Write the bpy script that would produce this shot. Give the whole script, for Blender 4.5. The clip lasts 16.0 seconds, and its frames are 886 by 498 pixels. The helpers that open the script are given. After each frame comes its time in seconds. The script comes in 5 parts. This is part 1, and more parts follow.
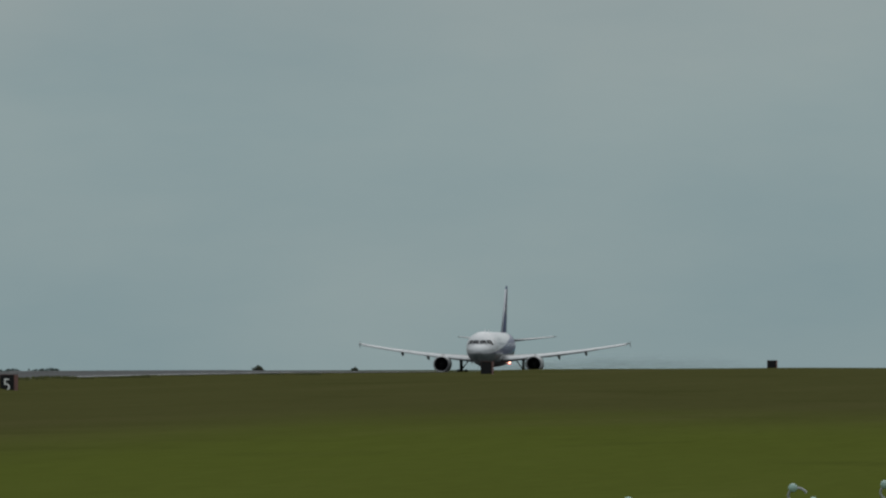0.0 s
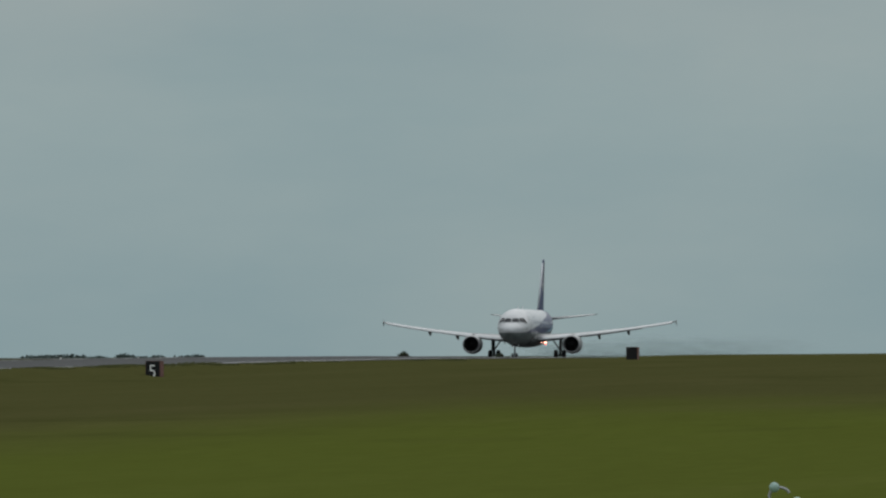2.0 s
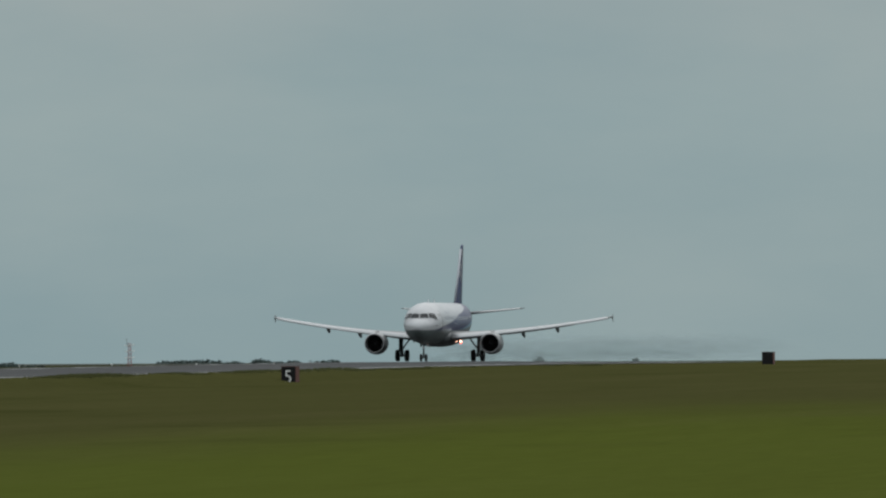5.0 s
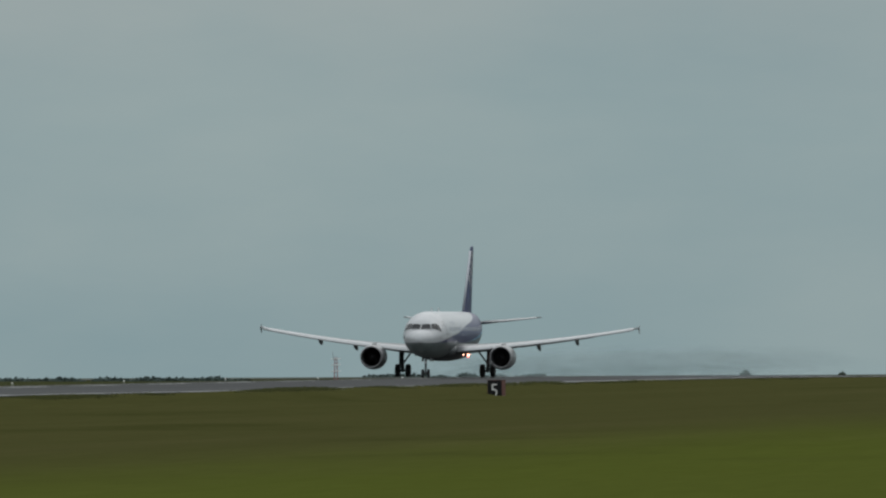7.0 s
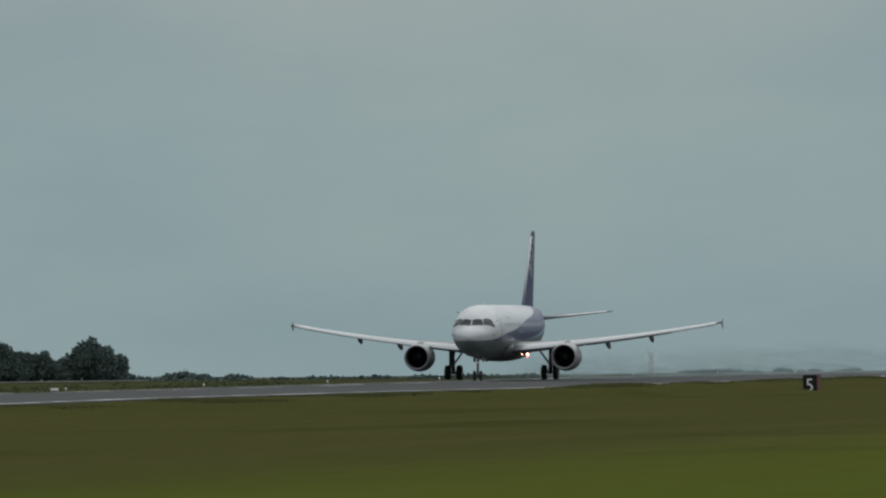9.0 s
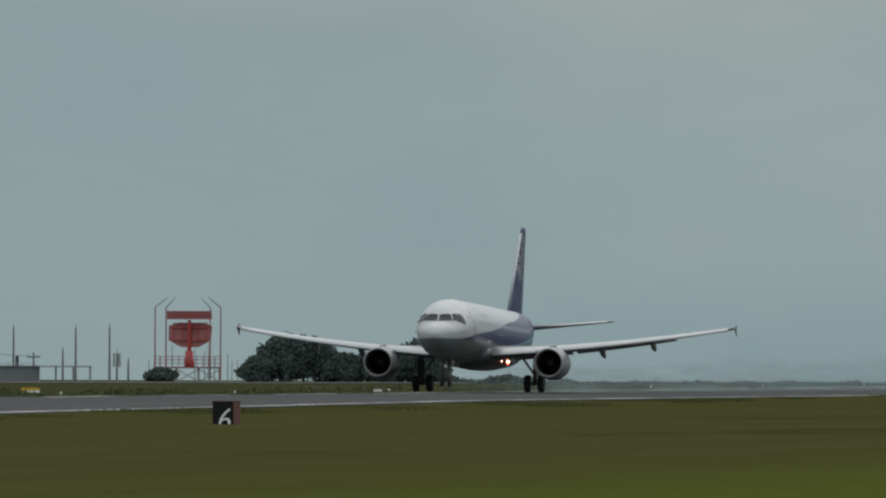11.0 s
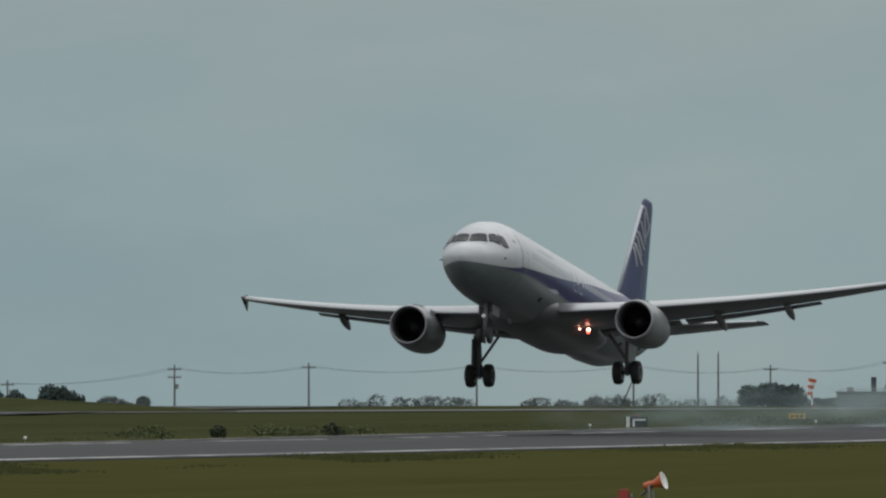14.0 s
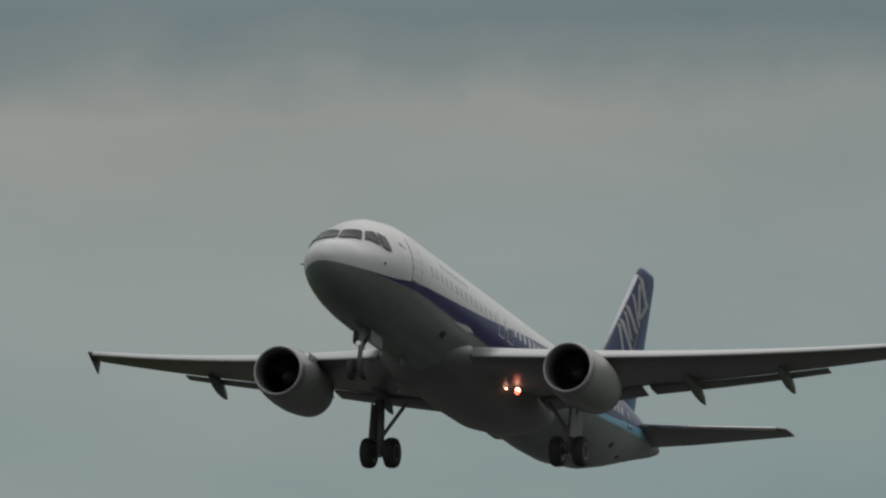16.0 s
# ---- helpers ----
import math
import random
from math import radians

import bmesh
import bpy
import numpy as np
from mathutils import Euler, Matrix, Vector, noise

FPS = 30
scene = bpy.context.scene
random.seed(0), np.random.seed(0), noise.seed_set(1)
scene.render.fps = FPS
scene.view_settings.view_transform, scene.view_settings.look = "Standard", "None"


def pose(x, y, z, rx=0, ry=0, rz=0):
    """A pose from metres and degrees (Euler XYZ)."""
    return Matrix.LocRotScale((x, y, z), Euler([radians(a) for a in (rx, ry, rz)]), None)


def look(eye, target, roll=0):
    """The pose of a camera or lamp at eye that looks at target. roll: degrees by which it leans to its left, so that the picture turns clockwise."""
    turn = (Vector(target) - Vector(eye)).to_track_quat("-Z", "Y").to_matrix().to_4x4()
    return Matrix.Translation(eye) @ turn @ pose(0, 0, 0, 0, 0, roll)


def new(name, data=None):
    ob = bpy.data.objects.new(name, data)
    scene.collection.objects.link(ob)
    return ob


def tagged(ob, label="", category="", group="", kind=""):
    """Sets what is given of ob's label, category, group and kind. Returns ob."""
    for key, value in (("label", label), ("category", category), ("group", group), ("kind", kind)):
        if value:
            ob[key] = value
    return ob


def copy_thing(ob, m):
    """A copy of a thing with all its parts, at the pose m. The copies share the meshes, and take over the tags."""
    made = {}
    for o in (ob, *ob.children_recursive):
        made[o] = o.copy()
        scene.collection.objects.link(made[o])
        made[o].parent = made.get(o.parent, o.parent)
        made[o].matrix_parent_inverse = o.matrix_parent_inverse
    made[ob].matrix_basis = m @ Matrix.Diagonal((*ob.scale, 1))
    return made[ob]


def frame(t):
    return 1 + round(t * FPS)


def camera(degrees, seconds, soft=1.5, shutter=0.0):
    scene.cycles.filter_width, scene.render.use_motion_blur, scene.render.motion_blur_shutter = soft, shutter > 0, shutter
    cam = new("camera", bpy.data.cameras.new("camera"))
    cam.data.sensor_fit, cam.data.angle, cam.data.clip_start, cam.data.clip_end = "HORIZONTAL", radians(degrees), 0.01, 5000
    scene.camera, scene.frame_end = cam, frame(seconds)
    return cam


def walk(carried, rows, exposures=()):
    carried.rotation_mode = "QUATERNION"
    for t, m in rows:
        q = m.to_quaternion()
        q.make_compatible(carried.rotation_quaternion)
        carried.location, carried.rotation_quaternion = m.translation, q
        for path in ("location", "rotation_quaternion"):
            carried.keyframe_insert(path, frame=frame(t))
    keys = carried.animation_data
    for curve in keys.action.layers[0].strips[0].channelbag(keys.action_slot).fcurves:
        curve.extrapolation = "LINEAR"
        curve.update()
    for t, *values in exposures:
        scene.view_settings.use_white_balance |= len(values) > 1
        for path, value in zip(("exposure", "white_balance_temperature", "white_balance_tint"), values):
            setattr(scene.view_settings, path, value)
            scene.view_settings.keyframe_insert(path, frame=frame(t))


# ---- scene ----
CAMERA_ROWS = [  # seconds, bearing to the left of +y, tilt, roll (degrees)
    (0.0, 6.442, 0.552, -0.04),
    (0.5, 6.549, 0.516, -0.288),
    (1.0, 6.767, 0.507, -0.215),
    (1.5, 7.034, 0.535, -0.051),
    (2.0, 7.13, 0.486, -0.136),
    (2.5, 7.158, 0.519, -0.106),
    (3.0, 7.315, 0.483, -0.242),
    (3.5, 7.515, 0.401, -0.145),
    (4.0, 7.53, 0.455, -0.053),
    (4.2, 7.511, 0.486, -0.012),
    (6.3, 8.461, 0.537, -0.482),
    (6.5, 8.531, 0.56, -0.32),
    (7.0, 8.747, 0.58, -0.206),
    (7.5, 9.07, 0.519, -0.46),
    (8.0, 9.4, 0.489, -0.806),
    (8.2, 9.578, 0.507, -0.846),
    (10.3, 11.196, 0.611, 0.074),
    (10.5, 11.384, 0.603, 0.118),
    (11.0, 11.774, 0.597, 0.24),
    (11.5, 12.294, 0.616, 0.135),
    (12.0, 12.883, 0.599, 0.091),
    (12.5, 13.436, 0.624, 0.182),
    (13.0, 14.061, 0.642, 0.037),
    (13.5, 15.282, 0.667, 0.01),
    (14.0, 16.277, 0.713, -0.061),
    (14.5, 17.245, 1.102, -0.021),
    (15.0, 18.257, 1.538, -0.212),
    (15.2, 18.717, 1.644, -0.011),
    (15.5, 19.529, 1.775, -0.032),
    (16.0, 21.105, 2.025, -0.005),
]
PLANE_ROWS = [  # seconds, y, height of the main wheels above the eye, pitch, bank, heading off the strip
    (0.0, 1499.2, -1.636, 0.16, 0.0, 0.3),
    (0.5, 1470.44, -1.476, 0.16, 0.0, 0.3),
    (1.0, 1441.23, -1.315, 0.14, 0.0, 0.3),
    (1.5, 1411.55, -1.149, 0.15, 0.0, 0.3),
    (2.0, 1381.38, -0.985, 0.15, 0.0, 0.3),
    (2.5, 1350.74, -0.829, 0.15, 0.0, 0.3),
    (3.0, 1319.66, -0.688, 0.15, 0.0, 0.3),
    (3.5, 1288.97, -0.568, 0.16, 0.0, 0.3),
    (4.0, 1257.13, -0.457, 0.11, 0.0, 0.3),
    (4.2, 1244.31, -0.417, 0.08, 0.0, 0.3),
    (6.3, 1107.44, -0.43, -0.2, 0.4, 0.7),
    (6.5, 1094.25, -0.452, -0.2, 0.4, 0.75),
    (7.0, 1061.16, -0.509, -0.2, 0.4, 0.88),
    (7.5, 1027.83, -0.582, -0.2, 0.4, 1.0),
    (8.0, 994.5, -0.657, -0.2, 0.4, 1.12),
    (8.2, 981.19, -0.688, -0.2, 0.4, 1.17),
    (10.3, 842.22, -1.056, 0.89, 0.0, 2.0),
    (10.5, 828.56, -1.087, 1.18, 0.0, 2.0),
    (11.0, 794.27, -1.131, 1.62, 0.0, 1.75),
    (11.5, 759.33, -1.163, 3.2, 0.0, 1.08),
    (12.0, 723.47, -1.228, 5.04, 0.0, 0.82),
    (12.5, 687.26, -1.27, 6.73, 0.0, 0.56),
    (13.0, 651.06, -0.751, 7.99, 0.15, 0.48),
    (13.5, 614.65, 0.014, 8.35, -0.27, 0.39),
    (14.0, 577.79, 1.122, 8.47, -1.09, 0.21),
    (14.5, 540.34, 2.753, 9.34, -1.76, 0.03),
    (15.0, 502.68, 4.627, 10.68, -1.76, 0.23),
    (15.2, 487.42, 5.374, 11.24, -1.38, 0.32),
    (15.5, 464.39, 6.484, 11.91, -0.8, 0.45),
    (16.0, 425.78, 8.331, 12.98, -0.08, 0.65),
]
EXPOSURES = ((0.0, -0.1, 6500, 10), (3.5, 0.06, 6500, 10), (8.0, 0.0, 6500, 10), (12.5, 0.02, 6600, 11), (14.0, 0.06, 6620, 12), (14.5, -0.13, 6750, 13), (15.0, -0.17, 6800, 13), (16.0, -0.2, 6920, 13))

EYE = 3.0          # height of the lens above the grass at its feet
RUNWAY_X = -163.08


def unit(bearing, tilt):
    b, e = radians(bearing), radians(tilt)
    return Vector((-math.sin(b) * math.cos(e), math.cos(b) * math.cos(e), math.sin(e)))


def camera_pose(bearing, tilt, roll):
    eye = Vector((0, 0, EYE))
    return look(eye, eye + 100 * unit(bearing, tilt), roll)


cam = camera(4.192, 16.0, soft=2.3)
walk(cam, [(t, camera_pose(b, e, r)) for t, b, e, r in CAMERA_ROWS], EXPOSURES)

# ---- world and sun: an overcast midday ----
world = bpy.data.worlds.new("overcast_sky")
scene.world = world
world.use_nodes = True
wn, wl = world.node_tree.nodes, world.node_tree.links
wn.clear()


def wnode(kind, **values):
    n = wn.new(kind)
    for key, value in values.items():
        n.inputs[key].default_value = value
    return n


sky = wn.new("ShaderNodeTexSky")
sky.sky_type, sky.sun_disc = "NISHITA", False
sky.sun_elevation, sky.sun_rotation = radians(48), radians(16)
w_coord = wn.new("ShaderNodeTexCoord")
w_split = wn.new("ShaderNodeSeparateXYZ")
wl.new(w_coord.outputs["Generated"], w_split.inputs[0])
w_high = wn.new("ShaderNodeValToRGB")          # cloud deck from the horizon to the zenith
ramp = w_high.color_ramp
ramp.elements[0].position, ramp.elements[0].color = 0.0, (0.225, 0.305, 0.325, 1)
ramp.elements[1].position, ramp.elements[1].color = 1.0, (1.02, 1.06, 1.08, 1)
for stop, colour in ((0.02, (0.25, 0.325, 0.34, 1)), (0.034, (0.275, 0.33, 0.34, 1)), (0.047, (0.28, 0.31, 0.312, 1)), (0.053, (0.15, 0.205, 0.232, 1)), (0.07, (0.2, 0.26, 0.28, 1)), (0.13, (0.39, 0.44, 0.45, 1)), (0.45, (0.74, 0.77, 0.785, 1))):
    ramp.elements.new(stop).color = colour
w_wave = wnode("ShaderNodeTexNoise", Scale=55.0, Detail=5.0, Roughness=0.5)
wl.new(w_coord.outputs["Generated"], w_wave.inputs["Vector"])
w_shift = wn.new("ShaderNodeMath")             # ragged edges between the cloud layers
w_shift.operation = "MULTIPLY_ADD"
w_shift.inputs[1].default_value = 0.012
wl.new(w_wave.outputs["Fac"], w_shift.inputs[0])
w_low = wn.new("ShaderNodeMath")
w_low.operation = "ADD"
w_low.inputs[1].default_value = -0.006
wl.new(w_split.outputs[2], w_low.inputs[0])
wl.new(w_low.outputs[0], w_shift.inputs[2])
wl.new(w_shift.outputs[0], w_high.inputs[0])
w_map = wn.new("ShaderNodeMapping")
w_map.inputs["Scale"].default_value = (14, 14, 42)
wl.new(w_coord.outputs["Generated"], w_map.inputs[0])
w_noise = wnode("ShaderNodeTexNoise", Scale=1.0, Detail=7.0, Roughness=0.55)
wl.new(w_map.outputs[0], w_noise.inputs["Vector"])
w_cloud = wn.new("ShaderNodeValToRGB")         # thicker, bluer bellies and thinner, warmer gaps
w_cloud.color_ramp.elements[0].position, w_cloud.color_ramp.elements[0].color = 0.3, (0.84, 0.92, 0.95, 1)
w_cloud.color_ramp.elements[1].position, w_cloud.color_ramp.elements[1].color = 0.7, (1.12, 1.08, 1.05, 1)
wl.new(w_noise.outputs["Fac"], w_cloud.inputs[0])
w_mul = wn.new("ShaderNodeMix")
w_mul.data_type, w_mul.blend_type = "RGBA", "MULTIPLY"
w_mul.inputs["Factor"].default_value = 1.0
wl.new(w_high.outputs[0], w_mul.inputs[6])
wl.new(w_cloud.outputs[0], w_mul.inputs[7])
bg_cloud = wnode("ShaderNodeBackground", Strength=1.09)
wl.new(w_mul.outputs[2], bg_cloud.inputs["Color"])
bg_sky = wnode("ShaderNodeBackground", Strength=0.05)
wl.new(sky.outputs[0], bg_sky.inputs["Color"])
w_mix = wnode("ShaderNodeMixShader", Fac=0.05)
wl.new(bg_cloud.outputs[0], w_mix.inputs[1])
wl.new(bg_sky.outputs[0], w_mix.inputs[2])
w_out = wn.new("ShaderNodeOutputWorld")
wl.new(w_mix.outputs[0], w_out.inputs[0])

sun_data = bpy.data.lights.new("sun", "SUN")
sun_data.energy, sun_data.angle, sun_data.color = 0.5, radians(70), (1.0, 0.97, 0.93)
sun = new("sun", sun_data)
sun.matrix_world = look(Vector((0, 0, 100)), Vector((0, 0, 100)) + Vector((-0.24, -0.86, -1.0)) * 10)

# ---- materials ----


class Nodes:
    """A principled material with a few helpers to wire it."""

    def __init__(self, name, rough=0.6, metal=0.0, spec=0.5):
        self.mat = bpy.data.materials.new(name)
        self.mat.use_nodes = True
        self.n, self.l = self.mat.node_tree.nodes, self.mat.node_tree.links
        self.b = self.n["Principled BSDF"]
        self.b.inputs["Roughness"].default_value = rough
        self.b.inputs["Metallic"].default_value = metal
        self.b.inputs["Specular IOR Level"].default_value = spec
        self.co = self.n.new("ShaderNodeTexCoord").outputs["Object"]

    def noise(self, scale, detail=5.0, stretch=None, rough=0.6):
        co = self.co
        if stretch:
            m = self.n.new("ShaderNodeMapping")
            m.inputs["Scale"].default_value = stretch
            self.l.new(co, m.inputs[0])
            co = m.outputs[0]
        t = self.n.new("ShaderNodeTexNoise")
        t.inputs["Scale"].default_value, t.inputs["Detail"].default_value, t.inputs["Roughness"].default_value = scale, detail, rough
        self.l.new(co, t.inputs["Vector"])
        return t.outputs["Fac"]

    def ramp(self, fac, stops):
        r = self.n.new("ShaderNodeValToRGB")
        e = r.color_ramp.elements
        e[0].position, e[0].color = stops[0][0], (*stops[0][1], 1)
        e[1].position, e[1].color = stops[-1][0], (*stops[-1][1], 1)
        for at, c in stops[1:-1]:
            e.new(at).color = (*c, 1)
        self.l.new(fac, r.inputs[0])
        return r.outputs[0]

    def mix(self, fac, a, b, blend="MIX"):
        m = self.n.new("ShaderNodeMix")
        m.data_type, m.blend_type = "RGBA", blend
        for sock, v in ((m.inputs["Factor"], fac), (m.inputs[6], a), (m.inputs[7], b)):
            if isinstance(v, (int, float)):
                sock.default_value = v
            elif isinstance(v, tuple):
                sock.default_value = (*v, 1)
            else:
                self.l.new(v, sock)
        return m.outputs[2]

    def math(self, op, a, b=0.0, c=0.0):
        m = self.n.new("ShaderNodeMath")
        m.operation = op
        for sock, v in zip(m.inputs, (a, b, c)):
            if isinstance(v, (int, float)):
                sock.default_value = v
            else:
                self.l.new(v, sock)
        return m.outputs[0]

    def axis(self, i):
        s = self.n.new("ShaderNodeSeparateXYZ")
        self.l.new(self.co, s.inputs[0])
        return s.outputs[i]

    def smooth(self, v, lo, hi):
        m = self.n.new("ShaderNodeMapRange")
        m.interpolation_type = "SMOOTHSTEP"
        self.l.new(v, m.inputs[0])
        m.inputs[1].default_value, m.inputs[2].default_value = lo, hi
        return m.outputs[0]

    def colour(self, c):
        if isinstance(c, tuple):
            self.b.inputs["Base Color"].default_value = (*c, 1)
        else:
            self.l.new(c, self.b.inputs["Base Color"])
        return self

    def bump(self, fac, strength=0.3, distance=0.02):
        b = self.n.new("ShaderNodeBump")
        b.inputs["Strength"].default_value, b.inputs["Distance"].default_value = strength, distance
        self.l.new(fac, b.inputs["Height"])
        self.l.new(b.outputs[0], self.b.inputs["Normal"])
        return self

    def glow(self, colour, strength):
        self.b.inputs["Emission Color"].default_value = (*colour, 1)
        self.b.inputs["Emission Strength"].default_value = strength
        return self


def plain(name, c, rough=0.6, metal=0.0, scale=3.0, vary=0.18, spec=0.5):
    """A paint or metal with grime at two scales."""
    m = Nodes(name, rough, metal, spec)
    f = m.mix(0.5, m.noise(scale), m.noise(scale * 9, 3))
    lo, hi = tuple(v * (1 - vary) for v in c), tuple(min(1, v * (1 + vary)) for v in c)
    m.colour(m.ramp(f, [(0.3, lo), (0.7, hi)]))
    return m.mat


M = {}
M["grey_metal"] = plain("grey_metal", (0.32, 0.33, 0.34), 0.45, 0.6)
M["bare_metal"] = plain("bare_metal", (0.62, 0.62, 0.63), 0.28, 0.9, 1.5, 0.08)
M["lip_metal"] = plain("lip_metal", (0.3, 0.3, 0.31), 0.45, 0.5, 1.5, 0.1)
M["slat_metal"] = plain("slat_metal", (0.46, 0.47, 0.48), 0.4, 0.35, 1.5, 0.06)
M["dark_metal"] = plain("dark_metal", (0.06, 0.06, 0.065), 0.5, 0.5)
M["gear_white"] = plain("gear_white", (0.13, 0.13, 0.135), 0.4)
M["rubber"] = plain("rubber", (0.02, 0.02, 0.021), 0.75)
M["red_paint"] = plain("red_paint", (0.36, 0.045, 0.04), 0.5)
M["rib_pink"] = plain("rib_pink", (0.34, 0.17, 0.175), 0.7)
# red dulled towards pink, with the haze before the far radar put in
M["hazed_red"] = plain("hazed_red", (0.29, 0.1, 0.105), 0.65)
M["white_paint"] = plain("white_paint", (0.78, 0.78, 0.76), 0.5)
M["orange_paint"] = plain("orange_paint", (0.55, 0.11, 0.03), 0.45)
M["yellow_paint"] = plain("yellow_paint", (0.62, 0.4, 0.03), 0.5)
M["black_paint"] = plain("black_paint", (0.014, 0.014, 0.015), 0.8, 0.0, 3.0, 0.18, 0.15)
M["brown_side"] = plain("brown_side", (0.12, 0.045, 0.035), 0.6)
# pole and mast grey, paled to put the distance haze into its colour
M["hazed_pole"] = plain("hazed_pole", (0.15, 0.15, 0.15), 0.85, 0, 2)
M["concrete"] = plain("concrete", (0.1, 0.105, 0.1), 0.85, 0, 0.7)
M["wall_grey"] = plain("wall_grey", (0.16, 0.18, 0.19), 0.8, 0, 0.4)
M["wall_dark"] = plain("wall_dark", (0.03, 0.036, 0.04), 0.8, 0, 0.4)
M["sheet_green"] = plain("sheet_green", (0.03, 0.16, 0.11), 0.5, 0, 0.8, 0.3)
M["wire"] = plain("wire", (0.05, 0.05, 0.055), 0.6)
M["bark"] = plain("bark", (0.09, 0.07, 0.055), 0.9)
# fan blades near black: the shade inside the engine is in the colour
M["fan_shade"] = plain("fan_shade", (0.022, 0.022, 0.024), 0.5, 0.4)
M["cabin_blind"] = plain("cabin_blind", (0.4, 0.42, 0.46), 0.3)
# grey liner painted black for the inlet's shade; vents use it too
M["recess_shade"] = plain("recess_shade", (0.022, 0.022, 0.024), 0.7)
# pale green of the discs that stand in for glints
M["glint_green"] = plain("glint_green", (0.3, 0.43, 0.38), 0.1)

m = Nodes("cockpit_glass", 0.15, 0.0, 0.22)
M["glass"] = m.colour((0.02, 0.022, 0.026)).mat
m = Nodes("red_light", 0.3)
M["red_light"] = m.colour((0.8, 0.1, 0.05)).glow((1.0, 0.12, 0.08), 5.0).mat
m = Nodes("landing_lamp", 0.3)
M["lamp_on"] = m.colour((0.9, 0.8, 0.6)).glow((1.0, 0.5, 0.34), 9.0).mat

m = Nodes("mist", 1.0, 0.0, 0.0)
m.colour((0.42, 0.52, 0.525))
soft_x = m.math("SUBTRACT", 1.0, m.math("POWER", m.axis(0), 2.0))
soft_z = m.math("SUBTRACT", 1.0, m.math("POWER", m.axis(2), 2.0))
thin = m.math("POWER", m.math("MAXIMUM", m.math("MULTIPLY", soft_x, soft_z), 0.0), 2.5)
m.l.new(m.math("MULTIPLY", m.math("MULTIPLY", thin, m.smooth(m.noise(1.8, 4), 0.2, 0.8)), 0.44), m.b.inputs["Alpha"])
M["mist"] = m.mat

# the airliner's paint: white crown, blue band that climbs to the fin, pale blue under it, grey belly
def ac_paint():
    m = Nodes("aircraft_paint", 0.32, 0.0, 0.5)
    s = m.math("ADD", m.axis(1), 17.7)
    z = m.axis(2)
    grime = m.noise(0.5, 6, (1, 0.25, 1))
    white = m.ramp(grime, [(0.3, (0.41, 0.42, 0.435)), (0.7, (0.52, 0.53, 0.545))])
    # light grey belly paint, taken darker to put the underside's shade in
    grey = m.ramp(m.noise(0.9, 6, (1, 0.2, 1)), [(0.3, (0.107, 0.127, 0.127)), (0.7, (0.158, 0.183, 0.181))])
    blue = m.ramp(m.noise(0.6), [(0.3, (0.014, 0.014, 0.075)), (0.7, (0.021, 0.02, 0.105))])
    pale = (0.16, 0.36, 0.5)

    def curve(points):
        c = m.n.new("ShaderNodeFloatCurve")
        k = c.mapping.curves[0].points
        k[0].location, k[1].location = (points[0][0] / 40, points[0][1] / 8), (points[-1][0] / 40, points[-1][1] / 8)
        for a, b in points[1:-1]:
            k.new(a / 40, b / 8)
        c.mapping.update()
        m.l.new(m.math("DIVIDE", s, 40.0), c.inputs["Value"])
        return m.math("MULTIPLY", c.outputs[0], 8.0)

    top = curve([(0, 3.1), (2.2, 3.1), (3.6, 3.2), (5.2, 3.44), (8, 3.66), (11, 3.88), (14, 4.15), (18, 4.6), (24, 5.1), (28.5, 5.8), (30, 7.9), (40, 7.9)])
    low = curve([(0, 3.08), (2.2, 3.08), (3.6, 3.1), (5.2, 3.16), (8, 3.18), (11, 3.14), (14, 3.1), (18, 3.15), (24, 3.55), (30, 4.3), (36, 5.4), (40, 6)])
    under = curve([(0, 3.11), (2.2, 3.11), (3.6, 3.13), (5.2, 3.17), (8, 3.19), (11, 3.15), (14, 3.11), (18, 3.14), (24, 3.4), (30, 4.0), (36, 5.0), (40, 5.6)])
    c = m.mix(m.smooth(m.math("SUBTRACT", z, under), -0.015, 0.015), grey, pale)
    c = m.mix(m.smooth(m.math("SUBTRACT", z, low), -0.015, 0.015), c, blue)
    c = m.mix(m.smooth(m.math("SUBTRACT", z, top), -0.015, 0.015), c, white)
    m.colour(c)
    return m.mat


M["ac_paint"] = ac_paint()
m = Nodes("fin_paint", 0.4, 0.0, 0.3)
aft = m.math("SUBTRACT", m.math("DIVIDE", m.math("ADD", m.axis(1), 17.7 - 32.9), 2.6), m.math("DIVIDE", m.math("SUBTRACT", m.axis(2), 6.0), 6.5))
M["fin_paint"] = m.colour(m.mix(m.smooth(aft, 0.0, 1.0), m.ramp(m.noise(0.6), [(0.3, (0.013, 0.022, 0.085)), (0.7, (0.017, 0.028, 0.105))]), (0.08, 0.2, 0.3))).mat
# wing and fairing grey, likewise darkened to stand for underside shade
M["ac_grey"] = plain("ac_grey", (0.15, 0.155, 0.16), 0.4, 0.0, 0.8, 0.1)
M["ac_nacelle"] = plain("ac_nacelle", (0.21, 0.22, 0.22), 0.35, 0.0, 0.8, 0.1)
M["ac_white"] = plain("ac_white", (0.62, 0.62, 0.64), 0.35, 0, 0.8, 0.06)
M["ac_line"] = plain("ac_line", (0.09, 0.095, 0.11), 0.4)

